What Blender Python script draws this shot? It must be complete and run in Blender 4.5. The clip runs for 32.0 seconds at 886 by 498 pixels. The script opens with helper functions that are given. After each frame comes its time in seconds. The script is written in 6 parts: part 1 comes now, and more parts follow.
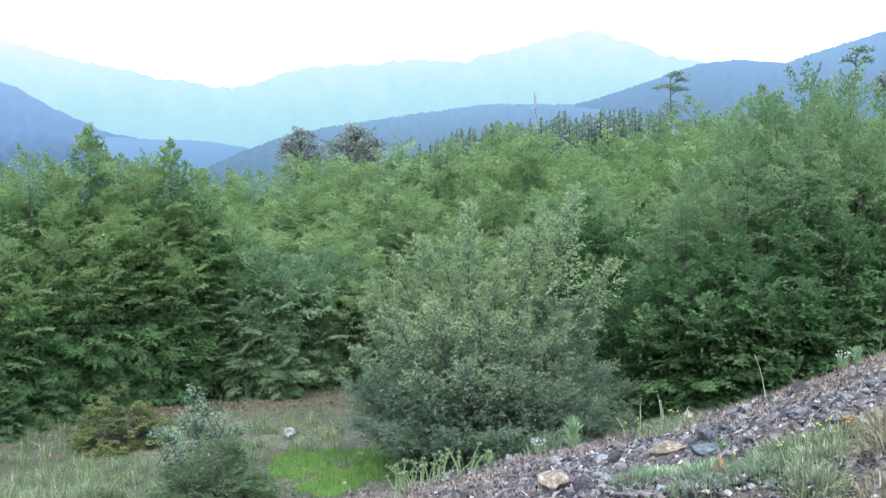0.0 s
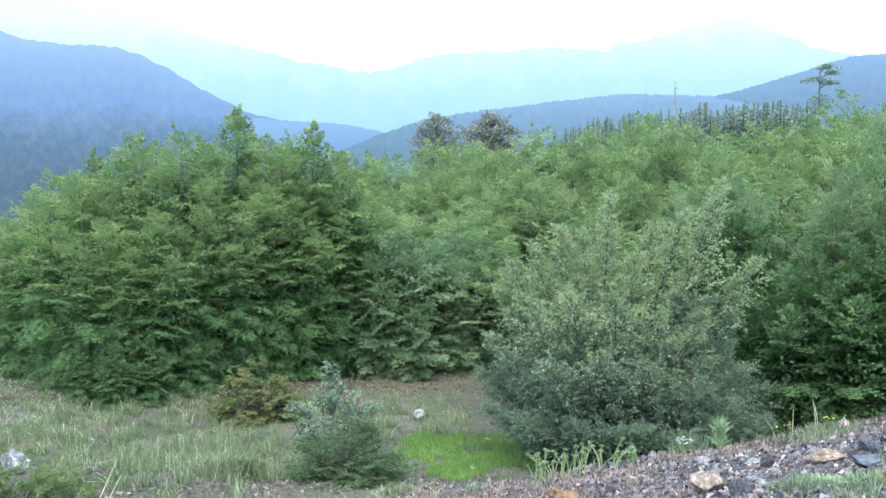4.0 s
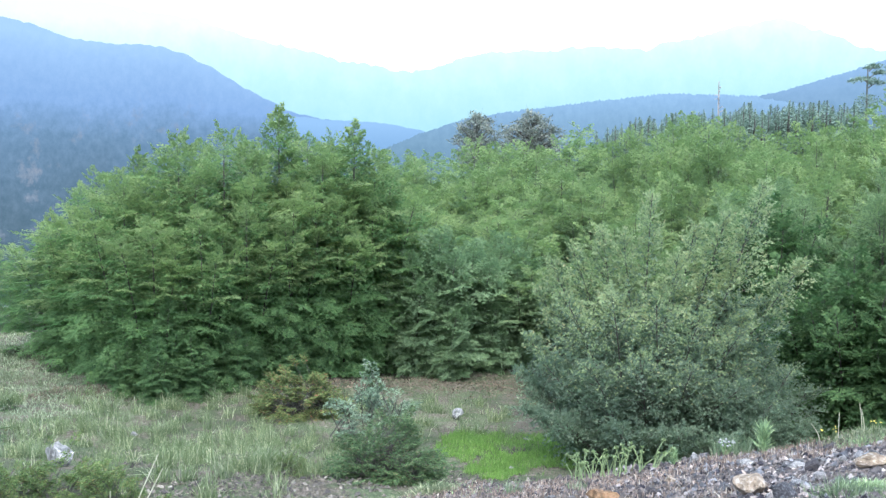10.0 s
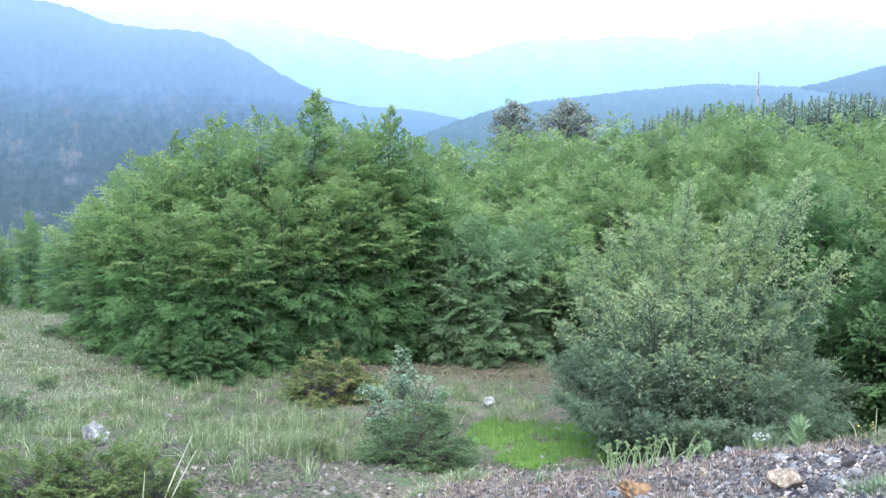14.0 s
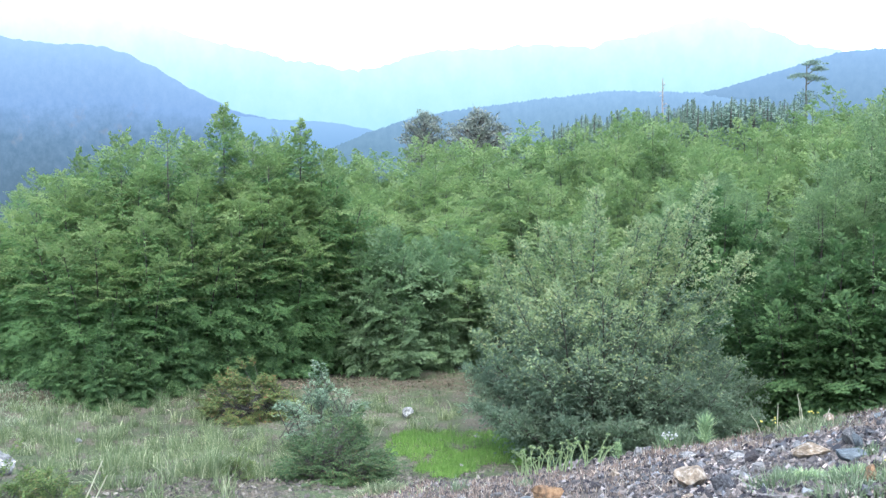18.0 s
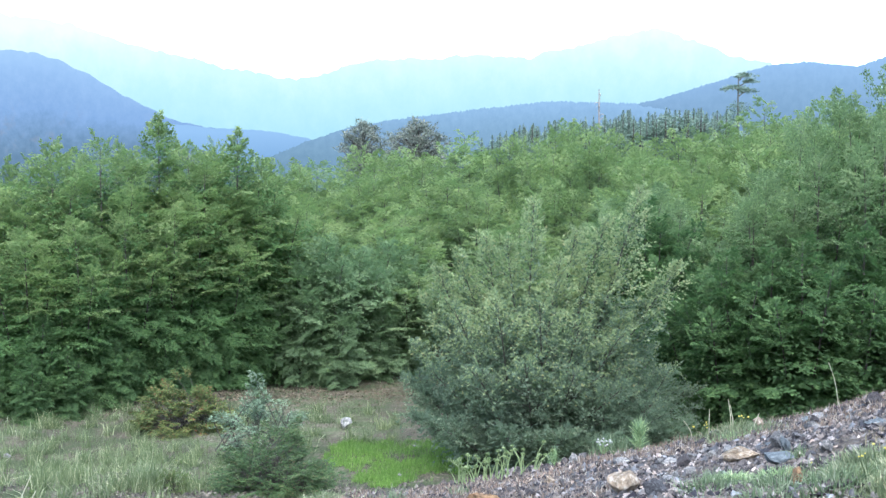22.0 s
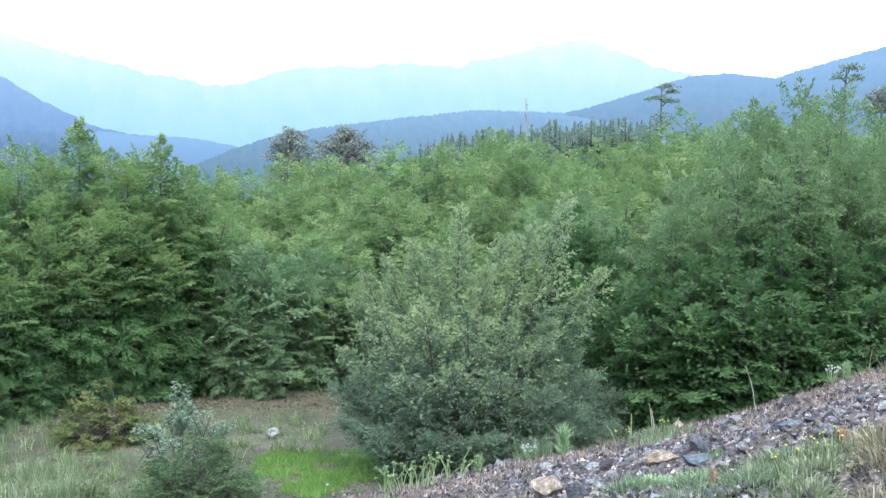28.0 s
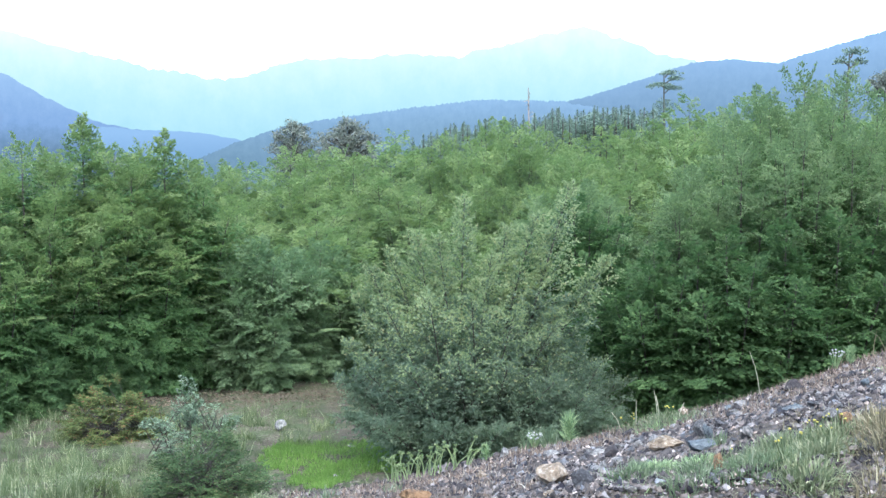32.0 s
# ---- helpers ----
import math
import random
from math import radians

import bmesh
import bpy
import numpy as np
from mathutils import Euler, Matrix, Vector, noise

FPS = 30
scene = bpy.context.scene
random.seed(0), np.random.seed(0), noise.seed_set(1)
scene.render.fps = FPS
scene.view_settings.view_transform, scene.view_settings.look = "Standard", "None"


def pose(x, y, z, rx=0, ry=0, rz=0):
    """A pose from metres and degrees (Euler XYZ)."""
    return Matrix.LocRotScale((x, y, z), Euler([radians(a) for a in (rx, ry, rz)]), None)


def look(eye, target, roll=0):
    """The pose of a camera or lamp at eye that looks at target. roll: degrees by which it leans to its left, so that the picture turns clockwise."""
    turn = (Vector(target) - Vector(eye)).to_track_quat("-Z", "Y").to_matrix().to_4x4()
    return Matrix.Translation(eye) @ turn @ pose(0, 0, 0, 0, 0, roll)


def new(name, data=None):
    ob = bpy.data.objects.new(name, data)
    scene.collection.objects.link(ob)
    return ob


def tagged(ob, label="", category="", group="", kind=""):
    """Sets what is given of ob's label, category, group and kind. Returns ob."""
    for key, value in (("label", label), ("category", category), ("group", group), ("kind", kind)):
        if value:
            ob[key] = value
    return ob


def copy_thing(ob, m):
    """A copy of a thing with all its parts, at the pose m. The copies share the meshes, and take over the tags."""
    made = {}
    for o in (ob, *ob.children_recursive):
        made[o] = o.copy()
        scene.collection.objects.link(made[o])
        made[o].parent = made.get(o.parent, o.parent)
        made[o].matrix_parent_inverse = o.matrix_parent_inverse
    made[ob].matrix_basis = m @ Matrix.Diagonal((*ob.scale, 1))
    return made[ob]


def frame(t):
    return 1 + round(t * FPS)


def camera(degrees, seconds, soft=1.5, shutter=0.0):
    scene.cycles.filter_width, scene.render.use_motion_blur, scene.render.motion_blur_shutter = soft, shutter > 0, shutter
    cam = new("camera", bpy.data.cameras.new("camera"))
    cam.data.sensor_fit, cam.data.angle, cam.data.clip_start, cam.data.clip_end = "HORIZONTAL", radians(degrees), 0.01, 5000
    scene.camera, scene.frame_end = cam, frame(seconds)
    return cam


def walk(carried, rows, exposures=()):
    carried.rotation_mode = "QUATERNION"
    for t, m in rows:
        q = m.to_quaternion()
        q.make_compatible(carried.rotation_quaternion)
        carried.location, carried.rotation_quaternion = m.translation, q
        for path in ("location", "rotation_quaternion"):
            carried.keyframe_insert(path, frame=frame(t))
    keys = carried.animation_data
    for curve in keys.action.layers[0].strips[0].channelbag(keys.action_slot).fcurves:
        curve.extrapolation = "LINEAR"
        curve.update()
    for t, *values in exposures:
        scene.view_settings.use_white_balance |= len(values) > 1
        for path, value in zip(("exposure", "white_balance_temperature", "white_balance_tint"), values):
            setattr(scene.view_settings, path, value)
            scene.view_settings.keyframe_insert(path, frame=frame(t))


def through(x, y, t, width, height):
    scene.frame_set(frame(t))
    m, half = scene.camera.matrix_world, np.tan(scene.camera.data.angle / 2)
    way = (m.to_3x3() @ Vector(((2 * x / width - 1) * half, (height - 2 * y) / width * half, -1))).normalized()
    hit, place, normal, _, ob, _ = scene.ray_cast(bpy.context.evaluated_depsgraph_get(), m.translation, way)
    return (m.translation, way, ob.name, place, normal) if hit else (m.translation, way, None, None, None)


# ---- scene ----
# ---------------- camera ----------------
cam = camera(47.55, 32.0, soft=1.45)

EXPOSURE = 2.23
GAIN = [(0.0, -0.04), (3.0, 0.1), (7.0, 0.13), (9.0, 0.12), (11.0, 0.22), (15.0, 0.26), (18.0, 0.2), (22.0, 0.1), (25.0, 0.05), (30.0, 0.06), (32.0, 0.06)]

# seconds, yaw, pitch, lean in degrees, x, y, z of the lens
PATH = [
    (0, 0.00, -5.17, 1.50, 0.000, 0.000, 1.600),
    (0.5, -0.00, -5.39, 1.43, -0.005, -0.009, 1.601),
    (1, 0.24, -5.51, 0.94, -0.025, -0.005, 1.597),
    (1.5, 3.60, -5.70, 0.54, -0.092, -0.035, 1.614),
    (2, 6.98, -5.76, -0.33, -0.083, 0.002, 1.595),
    (2.5, 5.70, -5.59, -0.50, -0.066, 0.003, 1.603),
    (3, 5.91, -5.45, -0.15, -0.067, 0.007, 1.601),
    (3.5, 7.63, -5.75, -0.13, -0.103, -0.004, 1.605),
    (5.5, 4.98, -5.74, 0.06, -0.074, 0.002, 1.598),
    (6, 4.14, -5.36, 0.27, -0.068, 0.003, 1.601),
    (6.5, 3.58, -4.97, 0.36, -0.067, -0.001, 1.608),
    (7, 5.16, -4.79, -0.06, -0.102, -0.009, 1.607),
    (7.5, 7.67, -4.96, -0.26, -0.098, 0.000, 1.602),
    (8, 8.58, -5.34, -0.34, -0.099, 0.007, 1.600),
    (8.5, 9.10, -5.53, -0.28, -0.094, 0.008, 1.599),
    (9, 9.24, -5.67, -0.03, -0.092, 0.009, 1.599),
    (9.5, 9.28, -5.72, -0.04, -0.094, 0.011, 1.597),
    (10, 9.66, -5.84, -0.37, -0.105, 0.010, 1.594),
    (10.5, 11.50, -6.30, -0.69, -0.128, 0.005, 1.597),
    (11, 14.07, -6.85, -0.76, -0.126, 0.017, 1.593),
    (11.5, 15.44, -7.27, -0.74, -0.128, 0.025, 1.590),
    (12, 15.11, -7.38, -0.48, -0.116, 0.026, 1.591),
    (12.5, 14.06, -7.28, -0.67, -0.118, 0.029, 1.590),
    (13, 12.93, -7.05, -0.65, -0.111, 0.021, 1.594),
    (13.5, 12.07, -6.78, -0.81, -0.109, 0.013, 1.593),
    (14, 11.58, -6.55, -1.03, -0.110, 0.019, 1.591),
    (14.5, 10.75, -6.30, -1.05, -0.100, 0.016, 1.595),
    (15, 9.74, -6.03, -0.78, -0.096, 0.017, 1.595),
    (15.5, 8.94, -5.79, -0.82, -0.096, 0.013, 1.592),
    (17.5, 7.28, -5.88, -0.26, -0.082, 0.011, 1.598),
    (18, 6.77, -5.92, 0.15, -0.078, 0.010, 1.599),
    (18.5, 6.42, -5.93, 0.17, -0.079, 0.017, 1.595),
    (19, 6.19, -6.00, 0.03, -0.080, 0.011, 1.597),
    (19.5, 5.93, -6.09, 0.09, -0.072, 0.016, 1.598),
    (20, 5.47, -6.11, 0.40, -0.066, 0.014, 1.595),
    (20.5, 5.04, -6.10, 0.35, -0.069, 0.017, 1.597),
    (21, 4.66, -5.95, 0.07, -0.072, 0.014, 1.599),
    (21.5, 4.05, -5.73, 0.08, -0.063, 0.018, 1.597),
    (22, 3.30, -5.39, -0.05, -0.062, 0.012, 1.595),
    (22.5, 2.63, -5.11, -0.11, -0.059, 0.016, 1.595),
    (23, 1.93, -4.89, -0.05, -0.058, 0.008, 1.597),
    (23.5, 1.40, -4.77, -0.35, -0.057, 0.005, 1.596),
    (24, 0.97, -4.73, -0.70, -0.063, -0.005, 1.599),
    (24.5, 0.73, -4.74, -0.78, -0.060, -0.006, 1.599),
    (25, 0.71, -4.84, -0.78, -0.062, -0.005, 1.599),
    (25.5, 0.57, -4.95, -0.44, -0.049, 0.004, 1.597),
    (27.5, -0.69, -4.95, 0.11, -0.041, 0.001, 1.599),
    (28, -0.77, -4.92, -0.23, -0.045, 0.000, 1.596),
    (28.5, -0.90, -4.85, -0.13, -0.033, -0.011, 1.597),
    (29, -1.44, -4.49, 0.30, 0.002, -0.029, 1.591),
    (29.5, -2.25, -4.22, 0.20, 0.014, -0.040, 1.585),
    (30, -3.30, -4.18, 0.46, 0.008, -0.033, 1.583),
    (30.5, -4.15, -4.47, 0.41, -0.013, -0.043, 1.585),
    (31, -4.17, -4.97, 0.45, -0.036, -0.043, 1.596),
    (31.5, -1.60, -5.21, 0.61, -0.049, -0.033, 1.596),
    (32, -0.51, -5.46, 0.63, -0.040, -0.019, 1.596),
]


def held(yaw, pitch, lean, x, y, z):
    return pose(x, y, z, 0, 0, yaw) @ pose(0, 0, 0, 90 + pitch) @ pose(0, 0, 0, 0, 0, -lean)


walk(cam, [(t, held(*p)) for t, *p in PATH], exposures=[(t, EXPOSURE + e, 6000, 4) for t, e in GAIN])

# ---------------- light ----------------
SUN_EL, SUN_ROT = radians(62), radians(178)
world = bpy.data.worlds.new("evening_sky")
scene.world = world
world.use_nodes = True
wn, wl = world.node_tree.nodes, world.node_tree.links
wn.clear()
sky = wn.new("ShaderNodeTexSky")
sky.sky_type, sky.sun_disc = "NISHITA", False
sky.sun_elevation, sky.sun_rotation = SUN_EL, SUN_ROT
sky.air_density, sky.dust_density, sky.ozone_density, sky.altitude = 1.0, 6.0, 1.0, 900
soft_sky = wn.new("ShaderNodeHueSaturation")
soft_sky.inputs["Saturation"].default_value = 0.85
back = wn.new("ShaderNodeBackground")
back.inputs["Strength"].default_value = 0.15
wout = wn.new("ShaderNodeOutputWorld")
wl.new(sky.outputs[0], soft_sky.inputs["Color"])
wl.new(soft_sky.outputs[0], back.inputs["Color"])
wl.new(back.outputs[0], wout.inputs["Surface"])

sun_data = bpy.data.lights.new("sun", "SUN")
sun_data.energy, sun_data.angle, sun_data.color = 1.0, radians(80), (1.0, 0.98, 0.94)
sun = new("sun", sun_data)
sun_from = Vector((math.sin(SUN_ROT) * math.cos(SUN_EL), math.cos(SUN_ROT) * math.cos(SUN_EL), math.sin(SUN_EL)))
sun.matrix_world = look(sun_from * 50, (0, 0, 0))

# ---------------- small tools ----------------
TAU = 2 * math.pi


def lattice(x, y, seed=0):
    """Smooth value noise, 0 to 1, on a unit lattice."""
    x, y = np.asarray(x, float), np.asarray(y, float)
    i, j = np.floor(x), np.floor(y)
    u, v = x - i, y - j
    u, v = u * u * (3 - 2 * u), v * v * (3 - 2 * v)

    def h(a, b):
        s = np.sin(a * 127.1 + b * 311.7 + seed * 74.7) * 43758.5453
        return s - np.floor(s)

    return (h(i, j) * (1 - u) + h(i + 1, j) * u) * (1 - v) + (h(i, j + 1) * (1 - u) + h(i + 1, j + 1) * u) * v


def fractal(x, y, seed=0, octaves=4):
    total, amp, norm = 0, 1.0, 0
    for k in range(octaves):
        total, norm = total + amp * lattice(x * 2 ** k, y * 2 ** k, seed + k), norm + amp
        amp *= 0.5
    return total / norm


class Geo:
    """Collects vertices and faces, and turns them into one mesh."""

    def __init__(self):
        self.v, self.f, self.n = [], [], 0

    def add(self, verts, faces):
        verts, faces = np.asarray(verts, float).reshape(-1, 3), np.asarray(faces, int)
        self.v.append(verts)
        self.f.append(faces + self.n)
        self.n += len(verts)

    def tube(self, pts, radii, sides=5):
        pts, radii = np.asarray(pts, float), np.asarray(radii, float)
        t = np.gradient(pts, axis=0)
        t /= np.linalg.norm(t, axis=1)[:, None] + 1e-9
        ref = np.array((0.31, 0.95, 0.05)) if abs(t[0, 2]) > 0.6 else np.array((0, 0, 1.0))
        a = np.cross(t, ref)
        a /= np.linalg.norm(a, axis=1)[:, None] + 1e-9
        b = np.cross(t, a)
        ang = np.arange(sides) * TAU / sides
        ring = a[:, None] * np.cos(ang)[None, :, None] + b[:, None] * np.sin(ang)[None, :, None]
        v = pts[:, None] + ring * radii[:, None, None]
        n = len(pts)
        k = np.arange(sides)
        q = np.stack([k, (k + 1) % sides, (k + 1) % sides + sides, k + sides], 1)
        f = (q[None] + (np.arange(n - 1) * sides)[:, None, None]).reshape(-1, 4)
        self.add(v, f)

    def mesh(self, name, material, smooth=False):
        v = np.concatenate(self.v)
        me = bpy.data.meshes.new(name)
        me.vertices.add(len(v))
        me.vertices.foreach_set("co", v.ravel())
        sizes = np.concatenate([np.full(len(f), f.shape[1]) for f in self.f])
        loops = np.concatenate([f.ravel() for f in self.f])
        me.loops.add(len(loops))
        me.loops.foreach_set("vertex_index", loops)
        me.polygons.add(len(sizes))
        me.polygons.foreach_set("loop_start", np.concatenate([[0], np.cumsum(sizes)[:-1]]))
        me.polygons.foreach_set("use_smooth", np.full(len(sizes), smooth))
        me.update(calc_edges=True)
        me.materials.append(material)
        return me


def part(name, geo, material, parent, label="", smooth=False):
    me = geo if isinstance(geo, bpy.types.Mesh) else geo.mesh(name, material, smooth)
    ob = new(name, me)
    ob.parent = parent
    return tagged(ob, label)


def thing(name, m, label, category, group="", kind=""):
    ob = new(name)
    ob.empty_display_size = 0.1
    ob.matrix_basis = m
    return tagged(ob, label, category, group, kind)


# ---------------- materials ----------------
def material(name):
    m = bpy.data.materials.new(name)
    m.use_nodes = True
    n, l = m.node_tree.nodes, m.node_tree.links
    n.clear()
    out = n.new("ShaderNodeOutputMaterial")
    return m, n, l, out


def ramp(n, stops):
    r = n.new("ShaderNodeValToRGB")
    el = r.color_ramp.elements
    while len(el) < len(stops):
        el.new(0.5)
    for e, (p, c) in zip(el, stops):
        e.position, e.color = p, (*c, 1)
    return r


def tex(n, l, scale, detail=4.0, rough=0.6, where="Object"):
    c = n.new("ShaderNodeTexCoord")
    t = n.new("ShaderNodeTexNoise")
    t.inputs["Scale"].default_value, t.inputs["Detail"].default_value, t.inputs["Roughness"].default_value = scale, detail, rough
    l.new(c.outputs[where], t.inputs["Vector"])
    return t


def mixed(n, l, fac, a, b, mode="MIX"):
    m = n.new("ShaderNodeMix")
    m.data_type, m.blend_type = "RGBA", mode
    for key, v in ((0, fac), (6, a), (7, b)):
        if isinstance(v, (int, float)):
            m.inputs[key].default_value = v
        elif isinstance(v, tuple):
            m.inputs[key].default_value = (*v, 1)
        else:
            l.new(v, m.inputs[key])
    return m.outputs[2]


def leaf_material(name, dark, mid, light, odd, through=0.3, rough=0.7, patch=1.1):
    """Leaves: every leaf takes its own shade, and whole sprays lean lighter or darker."""
    m, n, l, out = material(name)
    g = n.new("ShaderNodeNewGeometry")
    r = ramp(n, [(0.0, dark), (0.4, mid), (0.85, light), (0.97, odd)])
    l.new(g.outputs["Random Per Island"], r.inputs[0])
    t = tex(n, l, patch, 2.0)
    r2 = ramp(n, [(0.3, (0.72, 0.8, 0.75)), (0.7, (1.14, 1.17, 1.05))])
    l.new(t.outputs["Fac"], r2.inputs[0])
    col = mixed(n, l, 1.0, r.outputs[0], r2.outputs[0], "MULTIPLY")
    p = n.new("ShaderNodeBsdfPrincipled")
    p.inputs["Roughness"].default_value = rough
    p.inputs["Specular IOR Level"].default_value = 0.12
    l.new(col, p.inputs["Base Color"])
    tr = n.new("ShaderNodeBsdfTranslucent")
    warm = mixed(n, l, 1.0, col, (0.94, 1.09, 0.95), "MULTIPLY")
    l.new(warm, tr.inputs["Color"])
    mx = n.new("ShaderNodeMixShader")
    mx.inputs[0].default_value = through
    l.new(p.outputs[0], mx.inputs[1])
    l.new(tr.outputs[0], mx.inputs[2])
    l.new(mx.outputs[0], out.inputs[0])
    return m


def plain_material(name, stops, scale=12.0, rough=0.8, bump=0.3, vary=0.0, depth=0.02, big=0.0):
    """Rough natural surface: grain, larger stains, relief; vary shifts whole objects."""
    m, n, l, out = material(name)
    t = tex(n, l, scale, 6.0, 0.65)
    r = ramp(n, stops)
    l.new(t.outputs["Fac"], r.inputs[0])
    col = r.outputs[0]
    if big:
        t2 = tex(n, l, big, 3.0)
        r2 = ramp(n, [(0.35, (0.7, 0.7, 0.7)), (0.65, (1.25, 1.22, 1.18))])
        l.new(t2.outputs["Fac"], r2.inputs[0])
        col = mixed(n, l, 1.0, col, r2.outputs[0], "MULTIPLY")
    if vary:
        o = n.new("ShaderNodeNewGeometry") if vary < 0 else n.new("ShaderNodeObjectInfo")
        key = "Random Per Island" if vary < 0 else "Random"
        v = abs(vary)
        r3 = ramp(n, [(0.0, (1 - v, 1 - v, 1 - v * 0.9)), (0.6, (1, 0.98, 0.97)), (0.8, (1 + v, 1 + v * 0.8, 1 + v * 0.65)), (0.9, (1 + v, 1 + v, 1 + v)), (1.0, (1 + 2.4 * v, 1 + 2.4 * v, 1 + 2.4 * v))])
        l.new(o.outputs[key], r3.inputs[0])
        col = mixed(n, l, 1.0, col, r3.outputs[0], "MULTIPLY")
    p = n.new("ShaderNodeBsdfPrincipled")
    p.inputs["Roughness"].default_value = rough
    p.inputs["Specular IOR Level"].default_value = 0.3
    l.new(col, p.inputs["Base Color"])
    b = n.new("ShaderNodeBump")
    b.inputs["Strength"].default_value, b.inputs["Distance"].default_value = bump, depth
    l.new(t.outputs["Fac"], b.inputs["Height"])
    l.new(b.outputs[0], p.inputs["Normal"])
    l.new(p.outputs[0], out.inputs[0])
    return m


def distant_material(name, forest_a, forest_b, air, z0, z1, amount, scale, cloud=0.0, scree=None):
    """Far woods under kilometres of lit air: the haze is painted as emission, tinted by height."""
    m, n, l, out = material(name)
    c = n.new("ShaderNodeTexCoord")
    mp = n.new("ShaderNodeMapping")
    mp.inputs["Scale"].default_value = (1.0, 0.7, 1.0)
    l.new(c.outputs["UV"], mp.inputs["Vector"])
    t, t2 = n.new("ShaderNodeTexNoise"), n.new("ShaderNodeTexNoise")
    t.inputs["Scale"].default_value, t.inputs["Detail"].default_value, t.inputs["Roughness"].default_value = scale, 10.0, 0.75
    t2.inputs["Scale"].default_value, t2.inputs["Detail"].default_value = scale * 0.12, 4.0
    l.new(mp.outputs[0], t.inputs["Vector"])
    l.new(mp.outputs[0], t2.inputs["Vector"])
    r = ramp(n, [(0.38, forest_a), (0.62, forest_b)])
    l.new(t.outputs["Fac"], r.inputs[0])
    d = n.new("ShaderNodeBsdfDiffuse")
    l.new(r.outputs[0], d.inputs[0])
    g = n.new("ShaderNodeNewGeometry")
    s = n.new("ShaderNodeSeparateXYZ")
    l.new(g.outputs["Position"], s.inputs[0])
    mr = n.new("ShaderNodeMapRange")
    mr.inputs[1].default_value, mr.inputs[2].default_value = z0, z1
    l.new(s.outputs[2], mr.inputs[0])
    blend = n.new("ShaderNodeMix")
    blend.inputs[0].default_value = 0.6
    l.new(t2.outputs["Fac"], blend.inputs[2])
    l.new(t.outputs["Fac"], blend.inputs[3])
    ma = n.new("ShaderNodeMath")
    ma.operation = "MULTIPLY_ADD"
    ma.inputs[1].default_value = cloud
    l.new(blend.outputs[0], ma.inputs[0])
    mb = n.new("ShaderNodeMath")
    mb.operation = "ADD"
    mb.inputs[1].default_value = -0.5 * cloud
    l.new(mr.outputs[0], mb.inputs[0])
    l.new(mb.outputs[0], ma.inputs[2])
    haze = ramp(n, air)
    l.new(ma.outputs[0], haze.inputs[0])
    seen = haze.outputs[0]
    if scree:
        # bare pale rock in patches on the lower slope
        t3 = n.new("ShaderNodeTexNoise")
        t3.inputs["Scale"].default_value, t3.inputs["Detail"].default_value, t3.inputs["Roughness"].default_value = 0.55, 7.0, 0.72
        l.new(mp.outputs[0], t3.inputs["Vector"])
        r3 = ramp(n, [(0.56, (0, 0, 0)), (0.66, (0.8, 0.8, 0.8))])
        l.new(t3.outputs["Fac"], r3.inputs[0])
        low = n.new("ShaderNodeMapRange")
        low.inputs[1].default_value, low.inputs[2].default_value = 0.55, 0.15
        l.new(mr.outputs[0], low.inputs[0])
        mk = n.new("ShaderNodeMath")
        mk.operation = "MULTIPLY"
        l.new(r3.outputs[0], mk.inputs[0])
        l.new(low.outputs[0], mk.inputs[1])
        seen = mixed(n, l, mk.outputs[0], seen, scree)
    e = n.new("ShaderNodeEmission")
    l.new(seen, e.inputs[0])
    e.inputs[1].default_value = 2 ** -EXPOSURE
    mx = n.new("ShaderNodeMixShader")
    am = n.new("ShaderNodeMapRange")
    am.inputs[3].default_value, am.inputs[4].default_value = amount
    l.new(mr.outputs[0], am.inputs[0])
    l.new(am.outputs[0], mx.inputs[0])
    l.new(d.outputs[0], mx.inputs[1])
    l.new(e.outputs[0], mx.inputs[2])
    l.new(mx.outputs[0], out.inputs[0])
    return m


M_BEECH = leaf_material("beech_leaves", (0.092, 0.162, 0.076), (0.117, 0.193, 0.091), (0.140, 0.228, 0.099), (0.163, 0.244, 0.107), 0.6)
# two paler copies: haze over the wood and lit crown tops put into colour
M_BEECH_PALE = leaf_material("beech_leaves_in_the_wood", (0.134, 0.184, 0.106), (0.162, 0.215, 0.123), (0.191, 0.251, 0.136), (0.226, 0.279, 0.154), 0.55, patch=0.8)
M_BEECH_TOPLIT = leaf_material("beech_leaves_behind", (0.157, 0.210, 0.100), (0.183, 0.240, 0.113), (0.215, 0.271, 0.127), (0.245, 0.296, 0.141), 0.55, patch=0.6)
# darker copy of the beech leaves: shade on low and right-hand trees painted in
M_BEECH_SHADED = leaf_material("beech_leaves_deep_green", (0.063, 0.111, 0.054), (0.082, 0.137, 0.064), (0.101, 0.164, 0.073), (0.134, 0.201, 0.090), 0.52)
M_DULL = leaf_material("dull_green_leaves", (0.131, 0.187, 0.115), (0.158, 0.219, 0.129), (0.186, 0.253, 0.150), (0.214, 0.276, 0.166), 0.55)
M_GREY = leaf_material("grey_green_leaves", (0.134, 0.172, 0.138), (0.164, 0.208, 0.166), (0.187, 0.231, 0.183), (0.215, 0.248, 0.195), 0.6, 0.7)
M_GREY_TIP = leaf_material("pale_young_shoots", (0.213, 0.261, 0.153), (0.261, 0.305, 0.183), (0.307, 0.352, 0.216), (0.348, 0.328, 0.199), 0.5, 0.7)
